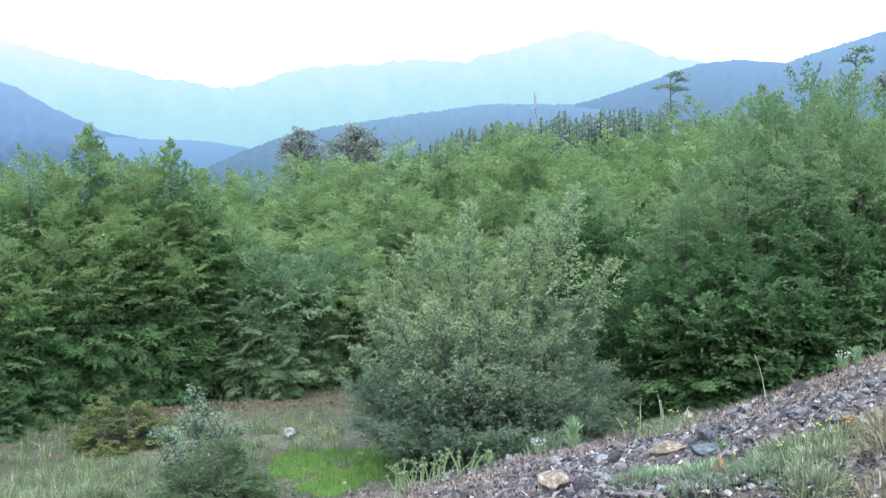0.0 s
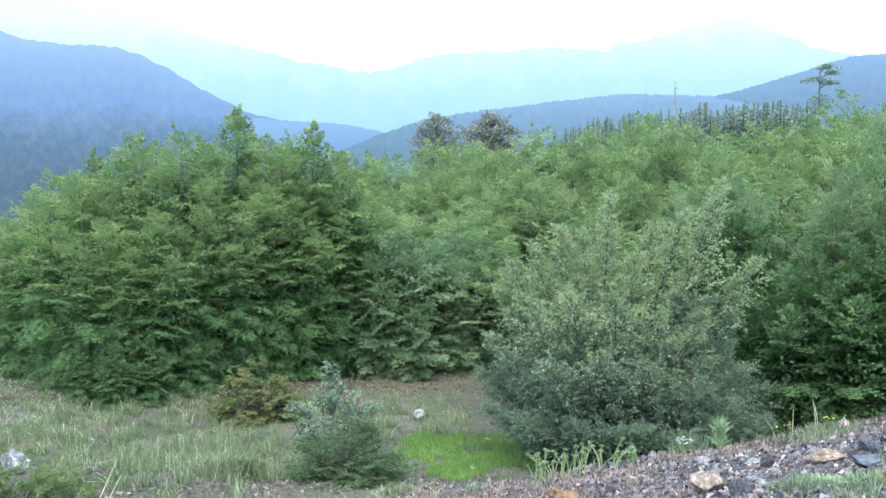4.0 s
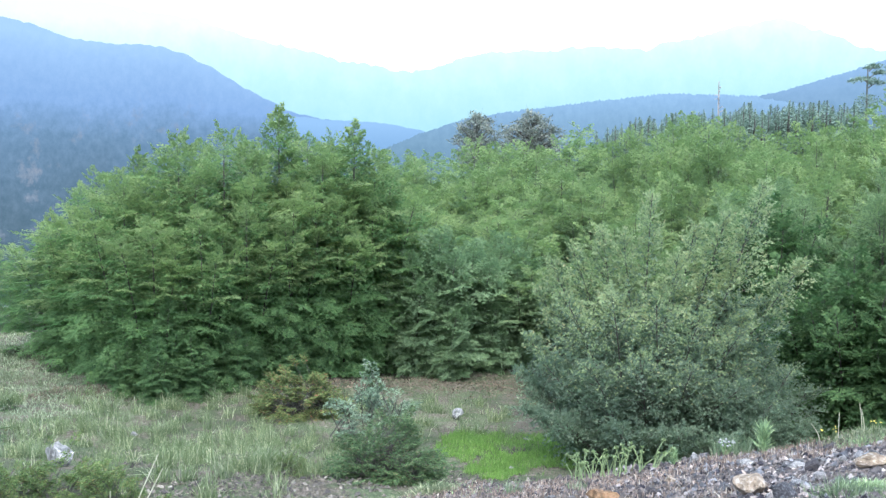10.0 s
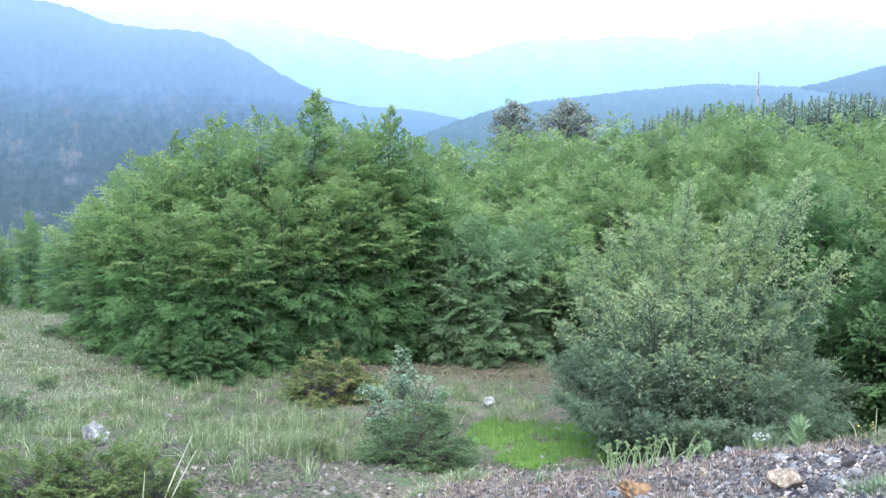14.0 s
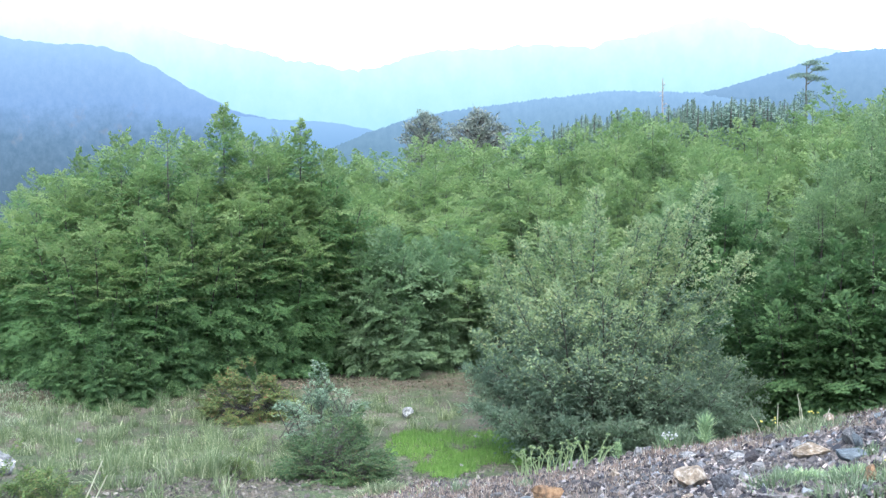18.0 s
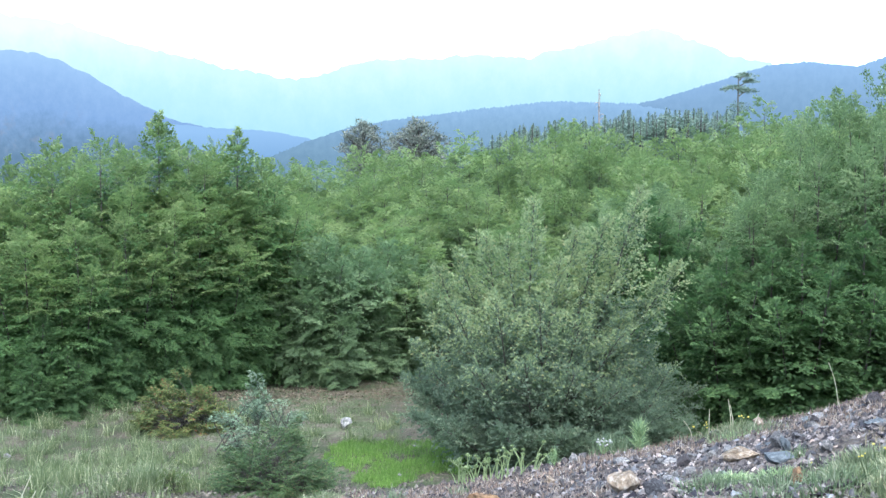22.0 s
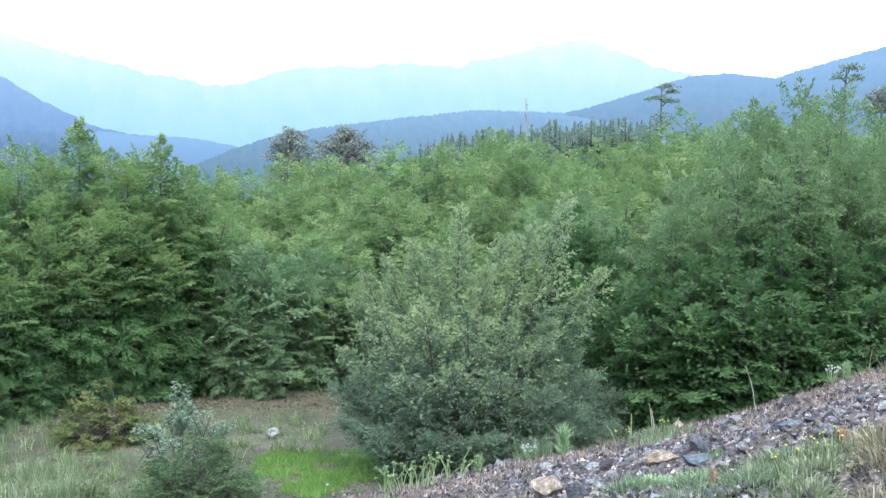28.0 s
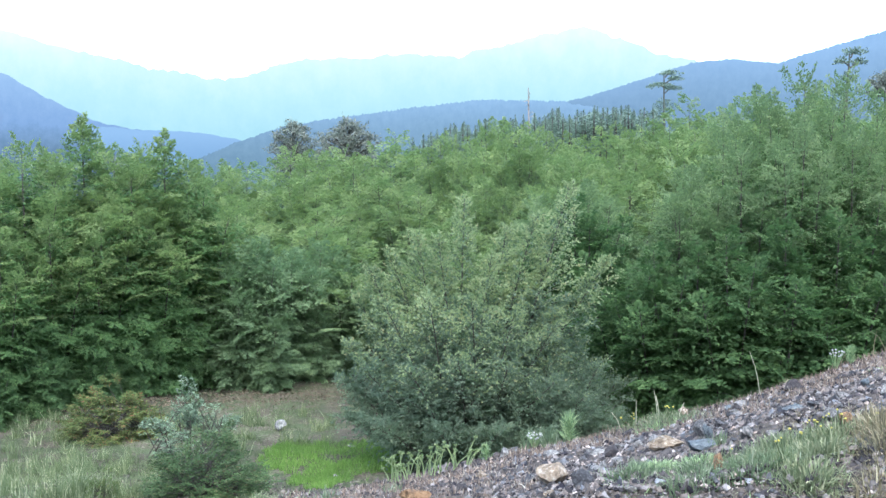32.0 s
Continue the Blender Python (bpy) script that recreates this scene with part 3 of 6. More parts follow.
def woody(seed, tall, radius, stems, boughs, twigs, leaves, leaf, shape=ROUND, flat=0.28, low=0.03, spread=0.12, rise=(14, 58), droop=0.22,
          wood=0.02, fan=0.5, sides=3, leaf_ratio=0.46, leaders=(), hang=0.25, stem_h=0.9, core=0, dense=1.0, tilt=0.4, spray=(13, 42), close=0.35):
    """A leafy tree or bush: stems, boughs, and at their outer ends flat fans of twigs with leaves. Returns the geometry of stems, boughs, leaves."""
    rng = np.random.default_rng(seed)
    trunk, limb, crown = [], Geo(), Geo()
    stem_pts = []
    for s in range(stems):
        a, r = rng.uniform(0, TAU), (0 if s == 0 else rng.uniform(0.5, 1)) * spread * tall
        h = tall * stem_h * (1 if s == 0 else rng.uniform(0.76, 0.98))
        u = np.linspace(0, 1, 9)
        wob = (rng.normal(0, 0.012, (9, 2)) * tall).cumsum(0) * 0.5
        p = np.stack([math.cos(a) * (r * u ** 0.8 + 0.03 * s) + wob[:, 0] * u, math.sin(a) * (r * u ** 0.8 + 0.03 * s) + wob[:, 1] * u, h * u - 0.05], -1)
        t = Geo()
        t.tube(p, tall * wood * 0.5 * (1 - u) ** 0.8 + 0.004, 7)
        trunk.append(t)
        stem_pts.append(p)
    if leaders:
        leaders = sprigs(leaders, rng, dense)
    B = boughs
    su = rng.integers(0, stems, B)
    # more boughs where the crown is wide, so that the leaves close its outside evenly
    us = np.linspace(low, 0.985, 60)
    weight = np.interp(us, [q[0] for q in shape], [q[1] for q in shape]) + close
    cum = np.cumsum(weight) / weight.sum()
    u = np.interp(rng.permutation((np.arange(B) + rng.random(B)) / B), cum, us)
    base = np.array([[np.interp(u[i], np.linspace(0, 1, 9), stem_pts[su[i]][:, k]) for k in range(3)] for i in range(B)])
    az = np.arange(B) * 2.399963 + rng.normal(0, 0.35, B)
    el = np.radians(np.clip(rise[0] + (rise[1] - rise[0]) * u ** 1.7 + rng.normal(0, 7, B), -20, 66))
    ph = rng.uniform(0, TAU, 3)
    lump = 1 + 0.10 * np.sin(3 * az + 5 * u + ph[0]) + 0.08 * np.sin(5 * az - 9 * u + ph[1])
    reach = radius * np.interp(u, [q[0] for q in shape], [q[1] for q in shape]) * rng.uniform(0.72, 1.06, B) * lump
    # boughs start at their stem and end on the outline round the middle of the tree
    tip = np.stack([np.cos(az) * reach, np.sin(az) * reach], -1)
    out = tip - base[:, :2] * 0.8
    run = np.linalg.norm(out, axis=1) + 0.04
    L = run / np.cos(el)
    dirn = np.concatenate([out / run[:, None] * np.cos(el)[:, None], np.sin(el)[:, None]], 1)
    base[:, 2] -= np.maximum(0, (L * np.sin(el) - droop * L) * 0.55)
    base[:, 2] = np.maximum(base[:, 2], 0.05)
    sag = -droop * np.clip(1.15 - u, 0, 1.2)

    def along(i, s):
        """Points on bough i (array) at share s."""
        p = base[i] + dirn[i] * (L[i] * s)[..., None]
        p[..., 2] += sag[i] * L[i] * s ** 2
        return p

    ss = np.linspace(0, 1, 4)
    for i in range(B):
        limb.tube(along(np.full(4, i), ss), (0.002 + 0.005 * L[i]) * (1 - ss) + 0.0015, sides)
    # twigs: a fan, left and right in the plane of the bough, on its outer part
    N = B * twigs
    ti = np.repeat(np.arange(B), twigs)
    nth = np.tile(np.arange(twigs), B)
    span = np.minimum(0.85, fan * 1.5 / np.maximum(L, 0.05))
    ts = 1 - span[ti] * (1 - (nth + rng.random(N)) / twigs)
    side = np.where(nth % 2 == 0, 1.0, -1.0)
    d = dirn[ti].copy()
    d[:, 2] += 2 * sag[ti] * ts
    d = unit(d)
    plane = (np.array((0, 0, 1.0)) + rng.normal(0, tilt, (B, 3)))[ti] + rng.normal(0, 0.06, (N, 3))
    lat = unit(np.cross(d, plane))
    ang = np.radians(rng.uniform(*spray, N))
    tw = unit(d * np.cos(ang)[:, None] + lat * (np.sin(ang) * side)[:, None] + rng.normal(0, 0.08, (N, 3)) + np.array((0, 0, 0.08)))
    size = np.minimum(fan, 0.12 * tall ** 0.5 + 0.35 * L[ti])
    tl = size * (1.0 - 0.62 * (ts - 1 + span[ti]) / span[ti]) * rng.uniform(0.6, 1.15, N)
    tb = along(ti, ts)
    # leaves
    li = np.repeat(np.arange(N), leaves)
    ls = (np.tile(np.arange(leaves), N) + rng.random(len(li))) / leaves
    keep = rng.random(len(li)) < np.where(u[ti[li]] > 0.75, 1.0, np.clip(tl[li] / np.median(tl), 0.45, 1.0))
    li, ls = li[keep], ls[keep]
    n = len(li)
    pos = tb[li] + tw[li] * (tl[li] * ls)[:, None] + rng.normal(0, leaf * 0.3, (n, 3))
    pos[:, 2] -= 0.15 * tl[li] * ls ** 2
    face = unit(np.cross(lat, d))
    face *= np.sign(face[:, 2:3] + 1e-6)
    outward = unit(pos * np.array((1, 1, 0)) + 1e-6)
    nrm = unit(face[li] + outward * (0.1 + 0.6 * np.clip(u[ti[li]], 0, 1))[:, None] + rng.normal(0, flat, (n, 3)))
    sgn = np.where(rng.random(n) < 0.5, 1.0, -1.0)
    lat2 = unit(np.cross(tw[li], nrm))
    way = tw[li] * 0.95 + lat2 * (0.36 * sgn)[:, None] + rng.normal(0, 0.2, (n, 3))
    way[:, 2] *= 0.5
    way = unit(way - np.array((0, 0, 1.0)) * (hang * np.clip(1.7 - 1.5 * u[ti[li]], 0.1, 1.6))[:, None])
    nrm = unit(nrm - way * np.sum(nrm * way, -1, keepdims=True))
    ok = pos[:, 2] > 0.02
    n = int(ok.sum())
    size = leaf * rng.uniform(0.65, 1.25, n)
    wid = size * leaf_ratio * 1.15 * rng.uniform(0.85, 1.2, n)
    slips(crown, pos[ok], way[ok], nrm[ok], size * 1.15, wid)
    # young shoots: leaves set singly along them
    tips = Geo()
    for p, q in leaders:
        p, q = np.array(p, float), np.array(q, float)
        ln = np.linalg.norm(q - p)
        limb.tube([p, (p + q) / 2, q], (0.002 + 0.005 * ln, 0.0015 + 0.003 * ln, 0.001), sides)
        n = max(3, int(ln / (leaf * 0.3)))
        s = 0.08 + 0.92 * (np.arange(n) + rng.random(n)) / n
        d = (q - p) / ln
        side = rng.normal(0, 1, (n, 3))
        side = unit(side - d * (side @ d)[:, None])
        way = unit(d * 0.7 + side * 0.8 + np.array((0, 0, 0.1)))
        nrm = unit(np.array((0, 0, 0.8)) + rng.normal(0, 0.5, (n, 3)))
        nrm = unit(nrm - way * np.sum(nrm * way, -1, keepdims=True))
        size = leaf * rng.uniform(0.9, 1.5, n) * (1.15 - 0.4 * s)
        slips(tips, p + (q - p) * s[:, None], way, nrm, size * 1.15, size * leaf_ratio * 1.2)
    if core:
        # clumps of foliage deep in the crown
        full = np.cumsum(np.interp(us, [q[0] for q in shape], [q[1] for q in shape]) ** 2)
        cu = np.interp(rng.random(core), full / full[-1], us) * 0.86
        cr = radius * np.interp(cu, [q[0] for q in shape], [q[1] for q in shape]) * np.sqrt(rng.uniform(0.02, 0.34, core))
        ca = rng.uniform(0, TAU, core)
        way = unit(np.stack([np.cos(ca), np.sin(ca), np.full(core, -0.5)], -1) + rng.normal(0, 0.4, (core, 3)))
        nrm = unit(np.array((0, 0, 1.0)) + rng.normal(0, 0.6, (core, 3)))
        nrm = unit(nrm - way * np.sum(nrm * way, -1, keepdims=True))
        size = leaf * rng.uniform(0.9, 1.4, core)
        slips(crown, np.stack([np.cos(ca) * cr, np.sin(ca) * cr, np.maximum(cu * tall, 0.15)], -1), way, nrm, size, size * 0.6)
    k = tall / float(max(v[:, 2].max() for g in (crown, tips) for v in g.v))
    for g in (*trunk, limb, crown, tips):
        for v in g.v:
            v[:, 2] *= k
    return trunk, limb, crown, tips


def feathery(seed, stems, leaf, twigs=12, leaves=9, rise=(0, 14, 36, 68), droop=0.3, bare=0.22, wide=0.5, taper=PLUME, roll=0.2, facing=0.3, hang=0.35, ratio=0.55,
             core=0, wood=0.016, loose=0.22, tip_from=0.8, low=0.03, sides=3, tip_z=0.0, mottle=0.0):
    """A layered tree or bush. Every stem (foot x, y, top x, y, z, reach, boughs) carries a spiral of boughs,
    and each bough is a flat feather of side twigs with leaves. Returns stems, boughs, leaves, tip leaves."""
    rng = np.random.default_rng(seed)
    trunk, limb, crown, tips = [], Geo(), Geo(), Geo()
    for fx, fy, tx, ty, tz, reach, B in stems:
        foot, top = np.array((fx, fy, -0.05)), np.array((tx, ty, tz))
        su = np.linspace(0, 1, 10)
        wob = rng.normal(0, 0.012 * tz, (10, 2)).cumsum(0) * 0.4 * (1 - su[:, None])

        def stem(u):
            w = np.stack([np.interp(u, su, wob[:, k]) for k in (0, 1)], -1)
            p = foot + (top - foot) * np.stack([u ** 1.25, u ** 1.25, u], -1)
            p[..., :2] += w
            return p

        g = Geo()
        g.tube(stem(su), tz * wood * 0.5 * (1 - su) ** 0.8 + 0.003, 6)
        trunk.append(g)
        # more boughs where they are long, so that the foliage closes evenly
        us = np.linspace(low, 0.99, 80)
        reach_at = np.interp(us, [q[0] for q in taper], [q[1] for q in taper])
        cum = np.cumsum(np.sqrt(reach_at) + 0.1 + 1.1 * us)
        u = np.interp((np.arange(B) + rng.random(B)) / B, cum / cum[-1], us)
        az = np.arange(B) * 2.399963 + rng.normal(0, 0.3, B)
        away = math.atan2(ty, tx)
        lean = min(1.0, math.hypot(tx, ty) / (reach + 0.05))
        L = reach * np.interp(u, us, reach_at) * rng.uniform(0.7, 1.12, B) * (1 + 0.4 * lean * np.cos(az - away)) + 0.03
        el = np.radians(np.interp(u, (0, 0.45, 0.8, 1), rise) + rng.normal(0, 6, B))
        base = stem(u)
        dirn = np.stack([np.cos(az) * np.cos(el), np.sin(az) * np.cos(el), np.sin(el)], -1)
        sag = droop * np.clip(1.35 - u, 0.25, 1.2) * rng.uniform(0.6, 1.4, B)

        def along(i, t):
            p = base[i] + dirn[i] * (L[i] * t)[..., None]
            p[..., 2] -= sag[i] * L[i] * t ** 2
            return p

        ss = np.linspace(0, 1, 4)
        for i in range(B):
            limb.tube(along(np.full(4, i), ss), (0.001 + 0.0035 * L[i]) * (1 - ss) + 0.001, sides)
        N = B * twigs
        ti, nth = np.repeat(np.arange(B), twigs), np.tile(np.arange(twigs), B)
        ts = bare + (1 - bare) * (nth + rng.random(N)) / twigs
        d = dirn[ti].copy()
        d[:, 2] -= 2 * sag[ti] * ts
        d = unit(d)
        plane = (np.array((0, 0, 1.0)) + rng.normal(0, roll, (B, 3)))[ti]
        lat = unit(np.cross(d, plane))
        share = (ts - bare) / (1 - bare)
        ang = np.radians(np.interp(share, (0, 0.8, 1), (58, 40, 10)) + rng.normal(0, 8, N)) * np.where(nth % 2 == 0, 1, -1)
        tw = unit(d * np.cos(ang)[:, None] + lat * np.sin(ang)[:, None] + rng.normal(0, 0.07, (N, 3)))
        tl = np.maximum(L[ti] * wide * (1.0 - 0.7 * share), 0.05) * rng.uniform(0.7, 1.15, N)
        tb = along(ti, ts)
        li = np.repeat(np.arange(N), leaves)
        ls = (np.tile(np.arange(leaves), N) + rng.random(len(li))) / leaves
        keep = rng.random(len(li)) < np.clip(tl[li] / (leaf * leaves * 0.42), 0.3, 1)
        li, ls = li[keep], ls[keep]
        n = len(li)
        pos = tb[li] + tw[li] * (tl[li] * ls)[:, None] + rng.normal(0, leaf * 0.22, (n, 3))
        pos[:, 2] -= 0.22 * tl[li] * ls ** 2
        bi = ti[li]
        face = unit(np.cross(lat, d))[li]
        face = face * np.sign(face[:, 2:3] + 1e-6)
        outward = np.stack([np.cos(az[bi]), np.sin(az[bi]), 0 * ls], -1)
        low_down = np.clip(1.3 - 1.4 * u[bi], 0.1, 1)[:, None]
        nrm = unit(face + outward * facing * (0.5 + low_down) + rng.normal(0, loose, (n, 3)))
        sgn = np.where(rng.random(n) < 0.5, 1.0, -1.0)
        way = tw[li] * 0.8 + unit(np.cross(tw[li], nrm)) * (0.55 * sgn)[:, None] + rng.normal(0, 0.2, (n, 3))
        way = unit(way - np.array((0, 0, 1.0)) * hang * low_down)
        nrm = unit(nrm - way * np.sum(nrm * way, -1, keepdims=True))
        size = leaf * rng.uniform(0.7, 1.3, n) * np.interp(u[bi], (0, 0.6, 1), (1.1, 1.0, 0.88))
        ok = pos[:, 2] > 0.02
        # upper leaves kept apart; on beeches their paler colour paints a lit top
        young = ok & (u[bi] > tip_from) & (pos[:, 2] > tip_z)
        if mottle:
            # paler leaves towards the outer ends of the sprigs, among the others
            young &= rng.random(n) < mottle * np.clip((pos[:, 2] - tip_z) / 1.2, 0.1, 1) * (0.35 + 0.9 * ts[li])
        for target, m in ((crown, ok & ~young), (tips, young)):
            if m.any():
                slips(target, pos[m], way[m], nrm[m], size[m] * 1.2, size[m] * ratio * 1.2)
        if core:
            # foliage near the stem
            cu = np.interp(rng.random(core), cum / cum[-1], us) * 0.92
            ca = rng.uniform(0, TAU, core)
            cr = reach * np.interp(cu, us, reach_at) * np.sqrt(rng.uniform(0.02, 0.42, core))
            way = unit(np.stack([np.cos(ca), np.sin(ca), np.full(core, -0.4)], -1) + rng.normal(0, 0.4, (core, 3)))
            nrm = unit(np.stack([np.cos(ca), np.sin(ca), np.full(core, 1.0)], -1) + rng.normal(0, 0.5, (core, 3)))
            nrm = unit(nrm - way * np.sum(nrm * way, -1, keepdims=True))
            size = leaf * rng.uniform(1.0, 1.5, core)
            at = stem(cu) + np.stack([np.cos(ca) * cr, np.sin(ca) * cr, 0 * cr], -1)
            at[:, 2] = np.maximum(at[:, 2], 0.1)
            slips(crown, at, way, nrm, size * 1.2, size * 0.8)
    # the topmost leaf stands at the height of the tallest stem
    k = max(q[4] for q in stems) / float(max(v[:, 2].max() for g in (crown, tips) for v in g.v))
    for g in (*trunk, limb, crown, tips):
        for v in g.v:
            v[:, 2] *= k
    return trunk, limb, crown, tips


def stand(seed, tall, radius, n, reach, boughs, top=(0.7, 0.95)):
    """Stems of one tree: the leader in the middle and n lower ones round it."""
    q = random.Random(seed)
    made = [(0, 0, q.uniform(-0.08, 0.08), q.uniform(-0.08, 0.08), tall, reach, boughs)]
    for k in range(n):
        a, r = TAU * (k + q.uniform(-0.25, 0.25)) / n + seed, radius * q.uniform(0.6, 1.0)
        c, s = math.cos(a), math.sin(a)
        made.append((c * r * 0.15, s * r * 0.15, c * r, s * r, tall * q.uniform(*top), reach * q.uniform(0.75, 1.0), int(boughs * 0.8)))
    return made


def tree_master(name, label, category, leaves_mat, bark, group="", crown_name="crown", tip_mat=None, **kw):
    """One tree with its parts, to be copied."""
    trunk, limb, crown, tips = (feathery if "stems" in kw and isinstance(kw["stems"], list) else woody)(**kw)
    ob = thing(name, Matrix(), label, category, group)
    for t in trunk:
        part("trunk" if category == "tree" else "stem", t, bark, ob, smooth=True)
    tagged(part("branchwork", limb, M_TWIG if category == "tree" else bark, ob), kind="stuff")
    part(crown_name, crown, leaves_mat, ob)
    if tips.v:
        tagged(part("young_growth", tips, tip_mat or leaves_mat, ob), kind="stuff")
    return ob


used = set()


def plant(master, x, y, top, tall, turn, wide=1.0, label=""):
    """Set a copy of a master, made for the given height, so that its tip reaches the height top."""
    z = hz(x, y) - 0.04
    s = (top - z) / tall
    m = Matrix.Translation((x, y, z)) @ Matrix.Rotation(radians(turn), 4, "Z") @ Matrix.Diagonal((s * wide, s * wide, s, 1))
    if master.name in used:
        ob = copy_thing(master, Matrix())
    else:
        ob = master
        used.add(master.name)
    ob.matrix_basis = m
    if label:
        tagged(ob, label)
    return ob


BEECH = "young beech tree with layered fresh green foliage"
GB = "beeches at the clearing"
# upper crown in a paler leaf copy, coloured as if lit from above
LAYERS = dict(leaf=0.054, ratio=0.66, twigs=16, leaves=11, core=1500, tip_mat=M_BEECH_TOPLIT, tip_from=0.62)
SPIRE = tree_master("beech_tree", "slender young beech with an upright feathery tip", "tree", M_BEECH, M_BARK, GB, seed=11, stems=stand(11, 5.0, 0.6, 2, 0.95, 84, (0.6, 0.8)), rise=(0, 16, 40, 70), taper=((0, 0.8), (0.4, 1.0), (0.6, 0.95), (0.75, 0.78), (0.87, 0.52), (0.95, 0.3), (1, 0.12)), **LAYERS)
TREE_A = tree_master("beech_tree", BEECH, "tree", M_BEECH, M_BARK, GB, seed=12, stems=stand(12, 5.0, 0.85, 3, 1.15, 62, (0.8, 0.96)), **LAYERS)
TREE_B = tree_master("beech_tree", BEECH, "tree", M_BEECH, M_BARK, GB, seed=13, stems=stand(13, 5.0, 0.95, 4, 1.1, 50, (0.78, 0.96)), **LAYERS)
LAYERS.update(leaf=0.046, droop=0.36, tip_mat=M_BEECH_PALE, tip_from=0.7)
# these crowns wear the leaf copy darkened for their own shade
TREE_C = tree_master("beech_tree", "dense beech whose boughs hang over dark shade", "tree", M_BEECH_SHADED, M_BARK, GB, seed=15, stems=stand(15, 5.0, 0.8, 4, 1.15, 54, (0.75, 0.95)), **LAYERS)
TREE_D = tree_master("beech_tree", "dense beech whose boughs hang over dark shade", "tree", M_BEECH_SHADED, M_BARK, GB, seed=16, stems=stand(16, 5.0, 0.95, 4, 1.1, 54, (0.75, 0.95)), **LAYERS)
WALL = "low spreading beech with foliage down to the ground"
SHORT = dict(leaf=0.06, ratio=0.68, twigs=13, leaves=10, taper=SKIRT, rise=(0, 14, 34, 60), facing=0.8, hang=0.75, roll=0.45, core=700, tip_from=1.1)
LOW = tree_master("beech_tree", WALL, "tree", M_BEECH_SHADED, M_BARK, GB, seed=14, stems=stand(14, 2.8, 0.7, 5, 0.62, 56, (0.6, 0.95)), **SHORT)
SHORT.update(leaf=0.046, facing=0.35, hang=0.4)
LOWR = tree_master("beech_tree", WALL, "tree", M_BEECH_SHADED, M_BARK, GB, seed=17, stems=stand(17, 2.8, 0.8, 5, 0.62, 60, (0.6, 0.95)), **SHORT)
GREY = tree_master("beech_tree", "dull green young beech in the shade of the wood", "tree", M_DULL, M_STEM, GB, seed=18, stems=stand(18, 2.8, 0.7, 4, 0.75, 56, (0.7, 0.95)), leaf=0.055, ratio=0.65, twigs=13, leaves=9, rise=(5, 22, 40, 62), facing=0.4, hang=0.35, roll=0.35, core=900)

LEFT_BACK = [
    (SPIRE, -6.65, 19.14, 2.45, 150), (SPIRE, -5.08, 18.99, 2.14, 190), (SPIRE, -9.03, 17.93, 1.60, 60), (TREE_A, -7.82, 16.96, 1.96, 250), (TREE_B, -7.15, 17.46, 2.07, 300), (TREE_A, -6.88, 18.21, 1.85, 90),
    (TREE_B, -5.92, 18.75, 1.86, 50), (TREE_A, -5.58, 19.47, 1.98, 40), (SPIRE, -4.98, 20.97, 1.54, 10), (TREE_B, -10.13, 18.26, 1.20, 250), (TREE_A, -10.87, 18.99, 0.82, 350), (TREE_B, -11.79, 19.61, 0.08, 180),
    (TREE_A, -8.73, 16.74, 1.21, 30), (TREE_B, -4.81, 19.78, 0.81, 140), (TREE_B, -4.80, 19.47, 1.71, 330), (TREE_A, -6.48, 19.41, 1.98, 340), (TREE_B, -8.49, 17.53, 1.51, 230), (TREE_A, -7.92, 18.22, 1.74, 170),
    (TREE_B, -7.36, 18.88, 1.80, 110), (TREE_A, -5.54, 18.44, 1.80, 60), (TREE_B, -9.47, 17.93, 1.18, 160),
]
LEFT_FRONT = [
    (TREE_A, -7.68, 15.70, 0.43, 130), (TREE_B, -6.91, 15.83, 0.63, 10), (TREE_A, -6.41, 16.67, 0.69, 160), (TREE_B, -5.85, 17.51, 0.77, 170), (TREE_A, -5.20, 18.23, 0.75, 120), (TREE_B, -8.98, 16.83, -0.10, 100),
    (TREE_A, -10.31, 18.16, -0.42, 190), (TREE_B, -4.62, 19.51, 0.04, 180), (LOW, -7.23, 15.14, -0.84, 230), (LOW, -8.36, 15.92, -1.10, 50), (LOW, -6.66, 15.93, -0.73, 210), (LOW, -6.17, 16.87, -0.82, 240),
    (LOW, -5.58, 17.70, -0.80, 320), (LOW, -4.95, 18.61, -0.77, 150), (LOW, -9.28, 17.13, -1.32, 110), (LOW, -10.33, 18.15, -1.40, 150), (LOW, -4.41, 19.66, -0.99, 300), (LOW, -7.10, 14.53, -1.39, 170),
    (LOW, -6.70, 14.94, -1.34, 50), (LOW, -6.25, 15.67, -1.35, 350), (LOW, -5.76, 16.59, -1.37, 190), (LOW, -7.86, 15.04, -1.52, 0),
]
GREYISH = [
    (GREY, -3.52, 19.43, 0.08, 180), (GREY, -2.91, 19.83, -0.21, 190), (GREY, -2.40, 20.70, -0.10, 320), (GREY, -1.93, 20.75, -0.44, 120), (GREY, -3.96, 19.14, -0.35, 260), (GREY, -3.26, 18.97, -0.97, 270),
    (GREY, -2.58, 19.67, -1.14, 180), (GREY, -2.03, 20.24, -1.30, 270),
]
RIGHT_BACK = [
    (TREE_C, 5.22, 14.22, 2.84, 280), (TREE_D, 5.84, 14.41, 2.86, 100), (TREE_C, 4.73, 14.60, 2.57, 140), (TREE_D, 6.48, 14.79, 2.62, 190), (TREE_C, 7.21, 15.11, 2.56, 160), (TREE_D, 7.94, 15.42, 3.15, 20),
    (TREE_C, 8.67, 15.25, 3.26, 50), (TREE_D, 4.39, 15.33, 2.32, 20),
]
